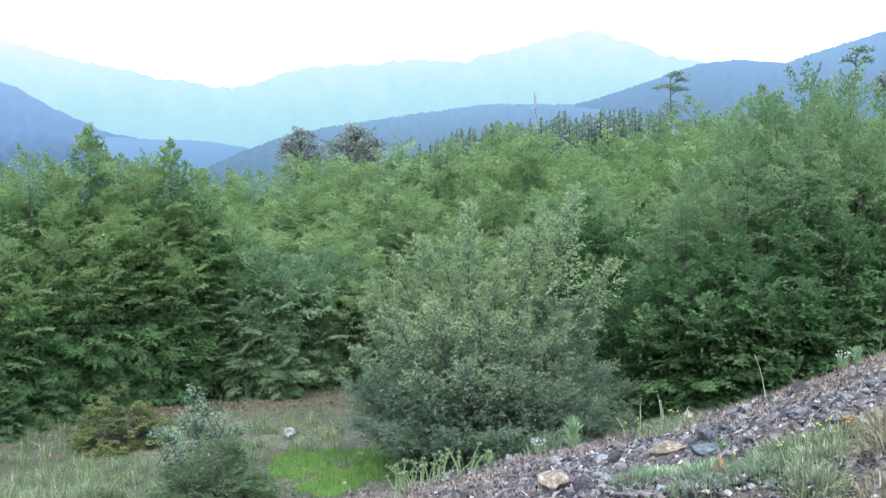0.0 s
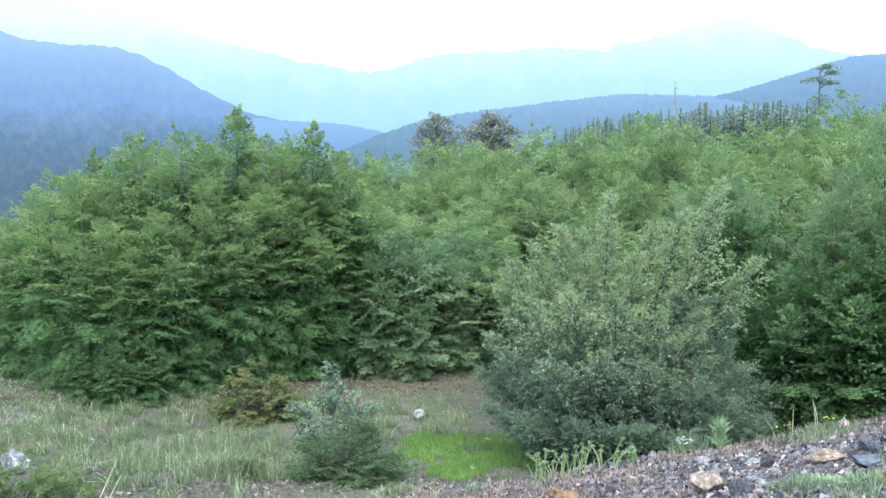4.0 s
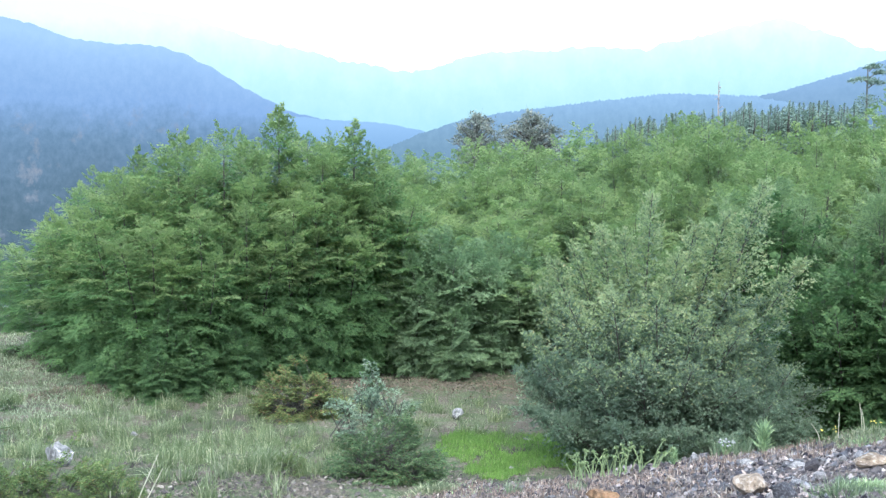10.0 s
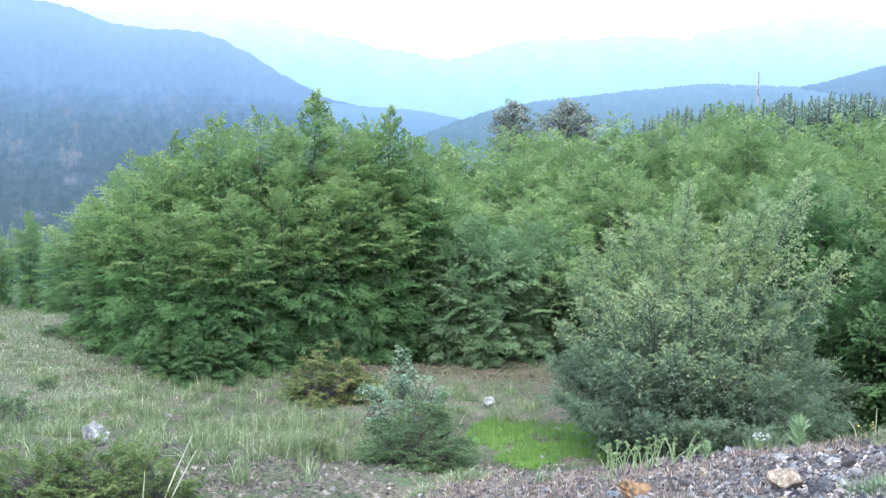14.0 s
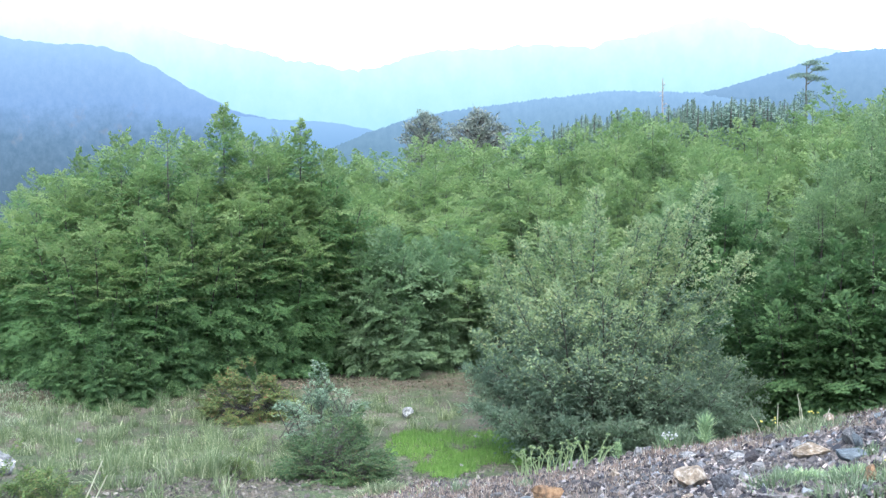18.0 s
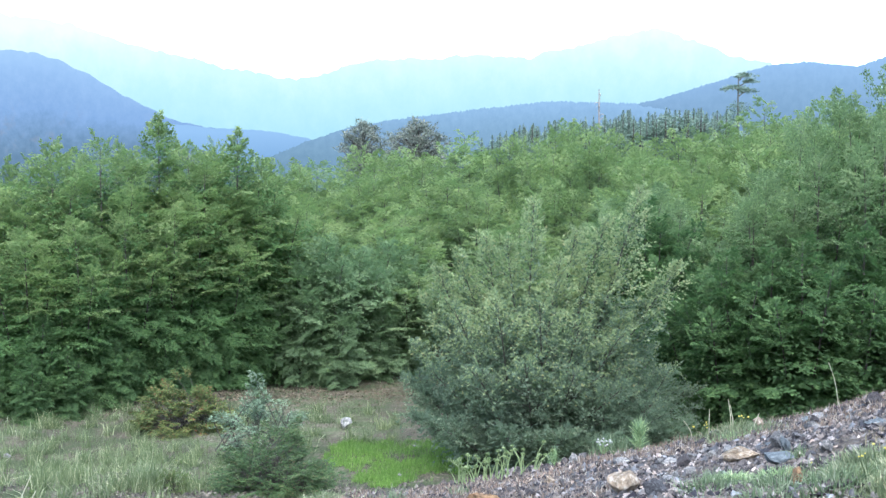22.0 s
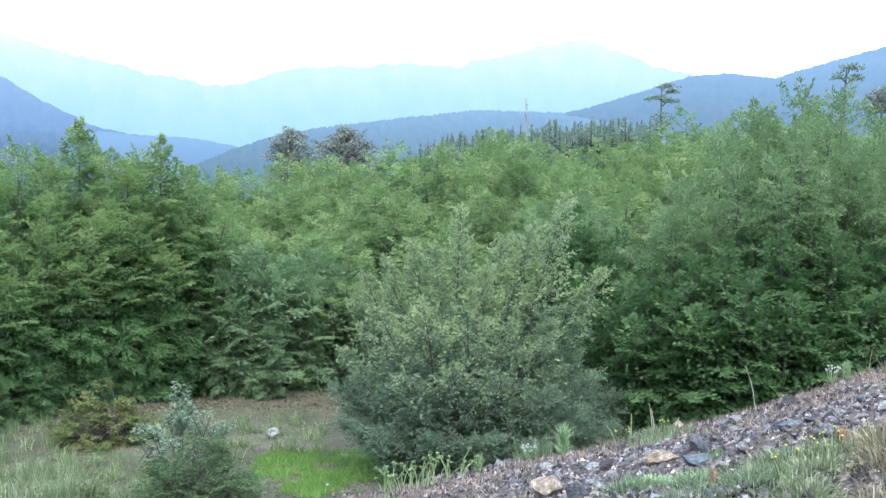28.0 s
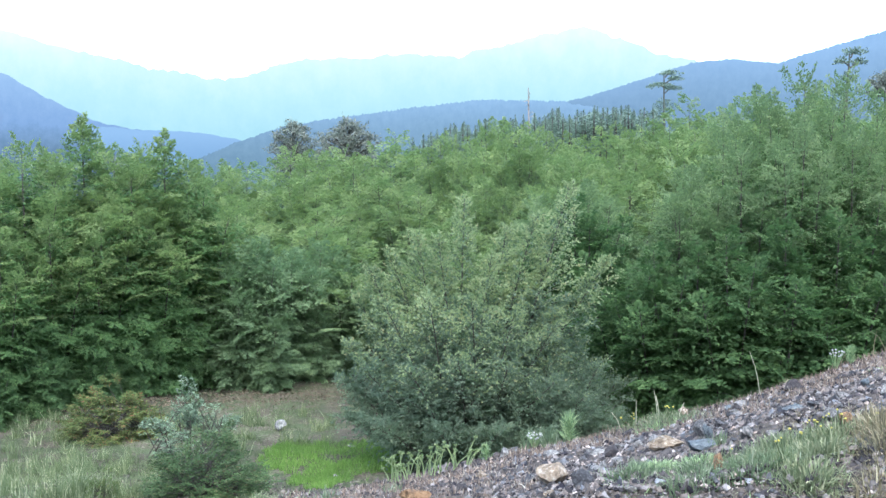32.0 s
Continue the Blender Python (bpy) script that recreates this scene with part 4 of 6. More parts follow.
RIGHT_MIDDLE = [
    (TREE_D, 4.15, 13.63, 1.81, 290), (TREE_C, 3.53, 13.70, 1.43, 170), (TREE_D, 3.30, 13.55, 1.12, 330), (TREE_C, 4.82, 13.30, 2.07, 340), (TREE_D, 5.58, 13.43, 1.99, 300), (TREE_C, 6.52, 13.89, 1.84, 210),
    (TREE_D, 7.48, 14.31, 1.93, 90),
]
# low ones beside the bush deepen its dark gap with shade-darkened leaves
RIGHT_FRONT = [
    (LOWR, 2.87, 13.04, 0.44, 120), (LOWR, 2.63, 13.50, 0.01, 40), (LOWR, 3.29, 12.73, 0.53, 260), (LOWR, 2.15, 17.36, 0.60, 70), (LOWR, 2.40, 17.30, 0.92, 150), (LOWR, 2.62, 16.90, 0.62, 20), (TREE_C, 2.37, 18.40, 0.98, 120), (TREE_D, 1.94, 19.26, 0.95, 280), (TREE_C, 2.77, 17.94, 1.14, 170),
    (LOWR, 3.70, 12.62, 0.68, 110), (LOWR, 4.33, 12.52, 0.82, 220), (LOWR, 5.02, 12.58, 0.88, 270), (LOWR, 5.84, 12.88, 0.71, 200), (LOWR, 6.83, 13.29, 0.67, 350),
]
HIGH = {SPIRE: 5.0, TREE_A: 5.0, TREE_B: 5.0, TREE_C: 5.0, TREE_D: 5.0, LOW: 2.8, LOWR: 2.8, GREY: 2.8}
for row in (LEFT_BACK, LEFT_FRONT, GREYISH, RIGHT_BACK, RIGHT_MIDDLE, RIGHT_FRONT):
    for b, x, y, top, turn in row:
        plant(b, x, y, top, HIGH[b], turn, ((0.95 if row is LEFT_BACK else 0.78) * 5.0 / (top + 3) if b in (TREE_A, TREE_B, TREE_C, TREE_D) else 1.0))

# the young forest behind
WOODS = "young beech in the dense wood behind the clearing"
# wood leaves paled for haze, their tips paler still as lit tops
FAN = dict(leaf=0.056, ratio=0.68, twigs=13, leaves=11, rise=(16, 34, 46, 62), droop=0.32, roll=0.35, core=330, wood=0.009, taper=BROAD, low=0.4, tip_mat=M_BEECH_TOPLIT, tip_from=0.8)


def dome(seed, tall, radius, n, reach, boughs):
    """Stems fanning out from one foot, their tops on a rounded dome."""
    q = random.Random(seed)
    made = []
    for k in range(n):
        a, r = k * 2.4 + seed, radius * math.sqrt((k + 0.3) / n)
        z = tall * (1 - 0.28 * (r / radius) ** 2) * q.uniform(0.95, 1.0)
        made.append((0.1 * r * math.cos(a), 0.1 * r * math.sin(a), r * math.cos(a), r * math.sin(a), z, reach * q.uniform(0.8, 1.1), boughs))
    return made


F = [tree_master("beech_tree", WOODS, "tree", M_BEECH_PALE, M_BARK, "young beech wood", seed=20 + k, stems=dome(20 + k, 5.0, r, n, 0.74, bo), **FAN)
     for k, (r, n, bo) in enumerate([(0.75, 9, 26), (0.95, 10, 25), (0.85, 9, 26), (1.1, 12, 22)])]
CREST_AZ, CREST_Z = [-14, -10.9, -7.9, -4.2, -0.7, 2.1, 5.2, 8.2, 11, 14.2, 16.3, 25], [1.5, 1.55, 1.95, 2.05, 2.7, 2.75, 2.75, 2.85, 2.95, 3.2, 3.4, 3.75]
rng = random.Random(7)
for d in (20.6, 22.4, 24.4, 26.8, 29.6, 33.4):
    az = -15.0
    while az < 30:
        a = radians(az + rng.uniform(-1.2, 1.2))
        dd = d + rng.uniform(-0.9, 0.9)
        x, y = dd * math.sin(a), dd * math.cos(a)
        right = min(max((az + 2) / 12, 0), 1)
        crest = np.interp(az, CREST_AZ, CREST_Z)
        front = -0.5 + 2.0 * right
        top = front + (crest - front) * min(max((dd - 20) / 9, 0), 1) ** 0.75 + rng.uniform(-0.45, 0.15)
        if not (az < -9 and dd < 22.5) and not (2.5 < az < 9 and dd < 23):
            s = (top - hz(x, y)) / 5
            plant(F[rng.randrange(4)], x, y, top, 5.0, rng.uniform(0, 360), rng.uniform(0.95, 1.25) * (1.0 if d < 32 else 1.3) / s)
        az += math.degrees((1.9 if d < 32 else 2.6) / d)
for x, y, top, b, w in [(-15.6, 22.9, -0.47, TREE_A, 0.85), (-14.6, 22.4, -0.95, TREE_B, 0.8), (-16.1, 20.3, -0.72, TREE_B, 0.85), (-16.5, 19.5, -0.55, TREE_A, 0.9), (-16.6, 23.2, -1.24, TREE_B, 0.85)]:
    plant(b, x, y, top, 5.0, x * 77, w, "young beech standing at the far side of the clearing")

# ---------------- conifers ----------------
def conifer_master(seed, tall, radius, sides=9):
    """A dark spire: whorls of hanging boughs round a straight trunk."""
    rng = np.random.default_rng(seed)
    ob = thing("conifer", Matrix(), "dark conifer rising behind the beech wood", "tree", "dark conifers behind the wood")
    t = Geo()
    t.tube(np.array([(0, 0, 0), (0, 0, tall * 0.5), (0, 0, tall)]), (0.014 * tall, 0.009 * tall, 0.004), 6)
    part("trunk", t, M_BARK, ob, smooth=True)
    g = Geo()
    n = 1500
    u = 0.12 + 0.88 * rng.random(n) ** 0.9
    a = rng.uniform(0, TAU, n)
    tier = 0.72 + 0.28 * np.sin(u * 34 + 2.2 * np.sin(a * 2 + seed))
    r = radius * (1 - u) * rng.uniform(0.05, 1.0, n) ** 0.6 * tier + 0.005
    pos = np.stack([np.cos(a) * r, np.sin(a) * r, tall * (u - 0.04 * (r / radius))], -1)
    way = unit(np.stack([np.cos(a), np.sin(a), rng.uniform(-0.6, 0.7, n) + 1.6 * (u > 0.9)], -1))
    nrm = unit(rng.normal(0, 0.8, (n, 3)) + np.array((0, 0, 1.0)))
    size = (0.035 + 0.34 * radius * (1 - u)) * rng.uniform(0.7, 1.3, n)
    slips(g, pos, way, nrm, size, size * 0.5)
    part("crown", g, M_SPRUCE_HAZED, ob)
    return ob


CONIFER = [conifer_master(41, 8.0, 1.8), conifer_master(42, 8.0, 1.4), conifer_master(43, 8.0, 2.1)]
rng = random.Random(5)
for k in range(170):
    az = -1.2 + 14.0 * k / 169 + rng.uniform(-0.15, 0.15)
    el = np.interp(az, [-0.8, 1.2, 4.3, 7.1, 11.3, 13], [0.9, 1.5, 1.85, 2.3, 2.4, 2.1]) + rng.uniform(-0.6, 0.22)
    d = rng.uniform(64, 84)
    plant(CONIFER[k % 3], d * math.sin(radians(az)), d * math.cos(radians(az)), 1.6 + d * math.tan(radians(el)), 8.0, rng.uniform(0, 360), rng.uniform(1.3, 2.7))
for k in range(26):
    az = -42 + 17 * k / 25 + rng.uniform(-0.5, 0.5)
    d = rng.uniform(34, 58)
    plant(CONIFER[k % 3], d * math.sin(radians(az)), d * math.cos(radians(az)), 1.6 + d * math.tan(radians(np.interp(az, [-40, -28, -25], [-4.6, -4.8, -5.4]) + rng.uniform(-0.5, 0.4))), 8.0, rng.uniform(0, 360), rng.uniform(0.9, 1.3),
          "dark conifer below the edge of the clearing")


def pine(seed, x, y, top, wide, high, tufts, label):
    """A round-headed pine: crooked limbs, each ending in a ragged tuft of needles."""
    q = np.random.default_rng(seed)
    z0 = hz(x, y) - 0.05
    tall = top - z0
    ob = thing("pine_tree", Matrix.Translation((x, y, z0)), label, "tree")
    t = Geo()
    t.tube([(0, 0, 0), (0.1, 0, tall * 0.4), (-0.05, 0.05, tall * 0.7), (0, 0, tall - high * 0.3)], (0.16, 0.12, 0.09, 0.03), 7)
    part("trunk", t, M_BARK, ob, smooth=True)
    limbs, crown = Geo(), Geo()
    mid = tall - high * 0.5 + 0.3
    for k in range(tufts):
        a, s = k * 2.399963 + q.uniform(-0.4, 0.4), 1 - 1.5 * (k + 0.5) / tufts
        r = math.sqrt(1 - max(s, 0) ** 2) * q.uniform(0.25, 1.12)
        c = np.array((math.cos(a) * r * wide * 0.5, math.sin(a) * r * wide * 0.5, mid - 0.3 + s * high * 0.5 * q.uniform(0.72, 1.05)))
        root = np.array((0, 0, max(mid - high * 0.45, c[2] - 0.35 - 0.5 * r)))
        limbs.tube([root, (root + c) / 2 + np.array((0, 0, -0.08)), c], (0.035, 0.025, 0.012), 4)
        n = 46
        way = unit(q.normal(0, 1, (n, 3)) * np.array((1, 1, 0.7)) + np.array((0, 0, 0.5)))
        pos = c + q.normal(0, 0.12, (n, 3)) * np.array((1.2, 1.2, 0.8))
        size = q.uniform(0.12, 0.28, n)
        slips(crown, pos, way, unit(np.cross(way, q.normal(0, 1, (n, 3)))), size, size * 0.3)
    tagged(part("branchwork", limbs, M_BARK, ob), kind="stuff")
    part("crown", crown, M_PINE, ob)


pine(51, -7.4, 53.5, 3.3, 2.75, 4.0, 120, "dark pine with a ragged rounded crown")
pine(52, -4.7, 55.8, 3.4, 4.0, 4.4, 190, "brownish pine with a broad rounded crown")


def umbrella_pine(seed, x, y, top, pads, lean=0.0):
    """A tall pine: bare trunk, a few crooked limbs, each with a flat pad of needles."""
    q = np.random.default_rng(seed)
    z0 = hz(x, y) - 0.05
    tall = top - z0
    ob = thing("pine_tree", Matrix.Translation((x, y, z0)), "tall pine with flat layered crown and bare trunk", "tree")
    t = Geo()
    u = np.linspace(0, 1, 8)
    t.tube(np.stack([lean * u ** 2 + 0.08 * np.sin(5 * u), 0 * u, tall * 0.97 * u], -1), 0.15 * (1 - u) + 0.035, 7)
    # paler stem and needle colours paint the haze at this distance
    part("trunk", t, M_STEM, ob, smooth=True)
    for dx, dz, w, h in pads:
        zc = tall - dz
        tx = lean * (zc / tall) ** 2
        g = Geo()
        g.tube([(tx, 0, zc - 0.35), (tx + dx * 0.5, 0, zc - 0.12), (tx + dx, 0, zc - 0.05)], (0.05, 0.035, 0.02), 5)
        limb = part("limb", g, M_STEM, ob)
        n = int(260 * w)
        p = q.normal(0, 1, (n, 3))
        p = p / np.linalg.norm(p, axis=1)[:, None] * q.random((n, 1)) ** 0.4
        r = 1 + 0.3 * np.sin(3 * np.arctan2(p[:, 1], p[:, 0]) + seed)
        pos = np.stack([tx + dx + p[:, 0] * w * 0.5 * r, p[:, 1] * w * 0.5 * r, zc + p[:, 2] * h * 0.5 - 0.12 * w * (p[:, 0] ** 2)], -1)
        way = unit(p * np.array((1, 1, 0.2)) + q.normal(0, 0.4, (n, 3)) + np.array((0, 0, 0.35)))
        nrm = unit(np.cross(way, q.normal(0, 1, (n, 3))))
        size = q.uniform(0.1, 0.22, n)
        c = Geo()
        blades(c, pos, way, nrm, size, size * 0.35)
        tagged(part("needle_pad", c, M_SPRUCE_HAZED, limb), kind="stuff")


umbrella_pine(53, 16.7, 72.9, 7.35, [(0.35, 0.2, 1.5, 0.35), (0.7, 0.62, 1.0, 0.25), (-0.35, 1.05, 2.1, 0.28), (0.5, 1.3, 1.2, 0.25), (0.0, 2.5, 1.7, 0.9), (-0.4, 3.2, 1.8, 0.9)])
umbrella_pine(54, 22.5, 55.3, 7.05, [(0.2, 0.2, 1.2, 0.4), (-0.5, 0.7, 0.8, 0.35), (0.5, 0.75, 0.7, 0.3), (0.0, 1.6, 0.9, 0.6)], 0.3)
umbrella_pine(55, 18.5, 35.0, 6.2, [(0.25, 0.25, 1.3, 0.4), (-0.45, 0.75, 1.3, 0.3), (0.5, 1.0, 1.2, 0.35), (-0.3, 1.5, 1.6, 0.45), (0.2, 2.3, 1.4, 0.8)], 0.2)
pine(56, 24.4, 54.5, 5.6, 1.7, 1.6, 40, "small round-headed pine beyond the wood")


def snag():
    ob = thing("dead_tree", Matrix.Translation((7.11, 74.5, hz(7.11, 74.5) - 0.05)), "bleached dead tree with short broken branches", "tree")
    tall = 6.35 - hz(7.11, 74.5)
    t = Geo()
    u = np.linspace(0, 1, 7)
    t.tube(np.stack([0.1 * np.sin(u * 5), 0 * u, tall * u], -1), 0.12 * (1 - u) + 0.03, 7)
    part("trunk", t, M_DEAD, ob, smooth=True)
    r = random.Random(3)
    for k in range(12):
        z, a, ln = tall * (0.66 + 0.32 * k / 12), r.uniform(0, TAU), r.uniform(0.35, 0.95) * (1.2 - k / 14)
        b = Geo()
        b.tube([(0, 0, z), (ln * 0.5 * math.cos(a), ln * 0.5 * math.sin(a), z + 0.12), (ln * math.cos(a), ln * math.sin(a), z + 0.02)], (0.03, 0.022, 0.01), 5)
        part("branch", b, M_DEAD, ob)


snag()

# ---------------- the bush in the middle ----------------
def arms(seed, reach, boughs, tops):
    """Thin stems fanning out from one foot; tops as x, y, z."""
    q = random.Random(seed)
    return [(x * 0.2 + q.uniform(-0.15, 0.15), y * 0.2 + q.uniform(-0.15, 0.15), x, y, z, reach * q.uniform(0.85, 1.15), boughs) for x, y, z in tops]


OUTLINE = [(0.01, -0.1, 3.15), (-0.29, -0.3, 2.72), (-0.52, -0.1, 2.74), (-0.85, -0.1, 2.55), (-1.08, 0.0, 2.35), (-1.25, 0.1, 2.0), (-1.34, -0.2, 1.5), (-1.4, 0.0, 1.0), (0.3, -0.3, 2.5), (0.5, 0.1, 2.8), (0.82, 0.0, 2.92),
           (1.2, -0.1, 3.3), (0.9, -0.2, 2.35), (1.0, -0.4, 1.85), (1.0, -0.3, 1.5), (1.1, 0.0, 1.1), (1.62, -0.1, 2.42)]
INNER = [(-0.85, -0.75, 2.0), (-0.4, -0.95, 2.15), (0.05, -0.9, 2.1), (0.5, -0.9, 1.95), (0.9, -0.75, 1.7), (-1.1, -0.7, 1.3), (-0.6, -1.15, 1.4), (-0.1, -1.25, 1.5), (0.4, -1.2, 1.4), (0.9, -1.0, 1.2), (-0.9, -1.0, 0.7), (-0.3, -1.3, 0.75), (0.3, -1.35, 0.75),
         (0.8, -1.2, 0.65), (-0.2, 0.7, 2.0), (0.6, 0.7, 1.9), (-0.8, 0.6, 1.7), (-1.3, -0.5, 0.7), (1.25, -0.8, 0.7)]
SPRIGS = dict(leaf=0.032, twigs=10, leaves=8, rise=(24, 34, 40, 58), droop=0.08, bare=0.12, wide=0.55, roll=0.8, loose=0.7, facing=0.6, hang=0.1, ratio=0.6, core=240, wood=0.009, low=0.12, tip_mat=M_GREY_TIP, tip_from=0.6, tip_z=1.0, mottle=1.2,
              taper=((0, 0.5), (0.2, 0.95), (0.45, 1.0), (0.68, 0.82), (0.84, 0.62), (0.94, 0.38), (1, 0.14)))
BUSH = tree_master("hawthorn_bush", "grey-green bush with many thin stems and small leaves", "bush", M_GREY, M_STEM, crown_name="foliage", seed=31, stems=arms(31, 0.37, 100, OUTLINE) + arms(33, 0.46, 50, INNER), **SPRIGS)
plant(BUSH, 0.33, 12.5, 1.29, 3.3, 0)
LOWB = tree_master("hawthorn_bush", "low grey-green bush spreading beside the tall one", "bush", M_GREY, M_STEM, crown_name="foliage", seed=32,
                   stems=arms(32, 0.45, 46, [(0, 0, 1.6), (-0.5, -0.2, 1.4), (0.5, 0.1, 1.5), (0.2, -0.5, 1.3), (-0.3, -0.6, 1.0), (0.7, -0.4, 1.0), (-0.8, -0.3, 0.9), (0.9, 0.2, 1.2), (0.2, -0.8, 0.7)]), **SPRIGS)
plant(LOWB, 1.5, 12.3, -0.6, 1.65, 40, 0.9)

# ---------------- shrubs of the clearing ----------------
def shrub(name, label, mat, x, y, top, tall, turn, wide=1.0, **kw):
    ob = tree_master(name, label, "bush", mat, M_BARK, crown_name="foliage", tall=tall, **kw)
    return plant(ob, x, y, top, tall, turn, wide)


shrub("willow_bush", "small silvery-grey bush with upright loose sprigs", M_SILVER, -3.1, 12.15, -1.1, 1.1, 0, seed=61, fan=0.16, radius=0.4, stems=9, boughs=60, twigs=8, leaves=8, leaf=0.04,
      flat=0.9, spread=0.28, rise=(15, 75), shape=DOME, wood=0.012, low=0.15,
      leaders=[((0, 0, 0.6), (-0.05, 0, 1.12)), ((0.1, 0, 0.5), (0.55, 0, 0.85)), ((0.1, 0, 0.4), (0.42, 0.1, 0.75)), ((-0.1, 0, 0.5), (-0.5, 0, 0.78)), ((0, 0, 0.5), (0.12, 0, 1.0))])
shrub("barberry_bush", "low yellowish-green thorny bush with reddish leaves", M_YELLOW, -4.75, 14.3, -1.55, 0.95, 30, 1.0, seed=62, fan=0.16, radius=0.72, stems=9, boughs=230, twigs=10, leaves=10, leaf=0.045,
      flat=0.8, spread=0.4, rise=(10, 65), shape=DOME, wood=0.014)
shrub("juniper_bush", "rounded dark green juniper bush on stony turf", M_JUNIPER, -2.19, 9.09, -0.78, 0.85, 10, 0.9, seed=63, fan=0.18, radius=0.66, stems=9, boughs=300, twigs=10, leaves=10, leaf=0.036,
      flat=1.0, tilt=1.2, spread=0.3, rise=(25, 74), core=1500, shape=DOME, wood=0.014, leaf_ratio=0.4)
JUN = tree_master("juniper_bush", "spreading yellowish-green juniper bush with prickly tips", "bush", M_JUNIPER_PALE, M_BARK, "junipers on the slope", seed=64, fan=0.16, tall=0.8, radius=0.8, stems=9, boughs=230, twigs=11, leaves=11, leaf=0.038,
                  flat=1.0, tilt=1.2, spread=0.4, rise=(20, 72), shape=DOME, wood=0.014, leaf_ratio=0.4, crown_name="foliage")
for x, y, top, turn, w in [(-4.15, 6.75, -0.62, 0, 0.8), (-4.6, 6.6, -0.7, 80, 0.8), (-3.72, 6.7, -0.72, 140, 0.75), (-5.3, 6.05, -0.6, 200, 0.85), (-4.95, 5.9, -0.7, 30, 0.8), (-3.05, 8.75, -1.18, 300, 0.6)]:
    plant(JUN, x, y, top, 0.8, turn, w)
SMALL = tree_master("wild_rose_bush", "small dull green bush in dry grass", "bush", M_JUNIPER, M_BARK, "small bushes in the clearing", seed=65, fan=0.16, tall=0.7, radius=0.38, stems=7, boughs=60, twigs=8, leaves=8, leaf=0.045,
                    flat=0.9, spread=0.35, rise=(15, 70), shape=DOME, wood=0.014, crown_name="foliage")
for x, y, top, turn, w in [(-7.75, 10.7, -1.6, 0, 1.5), (-8.75, 13.1, -2.05, 60, 0.8), (-14.1, 19.0, -2.7, 20, 2.2), (-12.7, 19.3, -2.65, 200, 1.5), (-4.1, 16.6, -2.3, 50, 0.8)]:
    plant(SMALL, x, y, top, 0.7, turn, w)


# ---------------- grass ----------------
def stalks(g, pos, tall, width, rng, lean=0.35, bend=0.35, arch=None):
    """Bent, tapering blades of grass rising from pos."""
    n = len(pos)
    a = rng.uniform(0, TAU, n) if arch is None else arch
    out = np.stack([np.cos(a), np.sin(a), 0 * a], -1)
    k = np.abs(rng.normal(0, lean, n))[:, None]
    tall = np.asarray(tall)[:, None]
    way = unit(np.array((0, 0, 1.0)) + out * k)
    mid = pos + way * tall * 0.55
    tip = pos + way * tall + (out * k * 0.8 + np.array((0, 0, -0.35)) * k) * tall * bend
    f = rng.uniform(0, TAU, n)
    s = np.stack([np.cos(f), np.sin(f), 0 * f], -1) * np.asarray(width)[:, None] * 0.5
    v = np.stack([pos - s, pos + s, mid + s * 0.8, mid - s * 0.8, tip], 1).reshape(-1, 3)
    base = np.arange(n)[:, None] * 5
    start = g.n
    g.add(v, base + np.array((0, 1, 2, 3)))
    g.f.append(base + np.array((3, 2, 4)) + start)


def on_ground(x, y, dz=-0.01):
    return np.stack([x, y, height(x, y) + dz], -1)


def stuff(name, geo, mat, label, category):
    return tagged(new(name, geo.mesh(name, mat)), label, category, kind="stuff")


R = np.random.default_rng(77)


def scatter(n, x0, x1, y0, y1, seed, scale=0.6, floor=0.35):
    """Random places in a box, thick and thin in patches."""
    x, y = R.uniform(x0, x1, n), R.uniform(y0, y1, n)
    clear = np.all([np.hypot(x - a, y - b - 0.25) > r for a, b, r in CLEAR], axis=0)
    ok = lattice(x * scale, y * scale, seed) * 0.7 + lattice(x * scale * 3.1, y * scale * 3.1, seed + 1) * 0.3 > floor * R.uniform(0.6, 1.4, n)
    ok &= clear
    return x[ok], y[ok]


CLEAR = ((-5.35, 8.5, 0.45), (-2.4, 14.2, 0.35), (-1.2, 13.4, 0.2), (-1.22, 11.4, 0.2))
turf = Geo()
x, y = scatter(52000, -9.5, 1.5, 6.6, 15.5, 1, 0.9, 0.42)
stalks(turf, on_ground(x, y), R.uniform(0.02, 0.11, len(x)) * R.random(len(x)) ** 0.5, R.uniform(0.004, 0.009, len(x)), R, 0.8)
x, y = scatter(26000, -19, -2, 14, 27, 2, 0.7, 0.4)
stalks(turf, on_ground(x, y), R.uniform(0.03, 0.12, len(x)), R.uniform(0.006, 0.012, len(x)), R, 0.8)
stuff("turf_grass", turf, M_GRASS, "short dry mountain grass over the clearing", "grass")

# long grass stands in fans, thick along a band across the slope
tufts = Geo()
for n, x0, x1, y0, y1, hh in ((150, -9, -2.6, 7.6, 12.5, 0.3), (230, -12, -2.6, 11.5, 15.5, 0.3), (90, -18, -9, 15, 24, 0.22), (16, -3.1, -1.4, 13.5, 16.5, 0.3)):
    x, y = scatter(n, x0, x1, y0, y1, 21, 0.45, 0.5)
    for a, b in zip(x, y):
        k = int(R.integers(40, 120))
        h = hh * R.uniform(0.6, 1.15)
        px, py = a + R.normal(0, 0.05, k), b + R.normal(0, 0.05, k)
        stalks(tufts, on_ground(px, py), h * R.uniform(0.35, 1.1, k), R.uniform(0.004, 0.009, k), R, 0.55, 0.8)
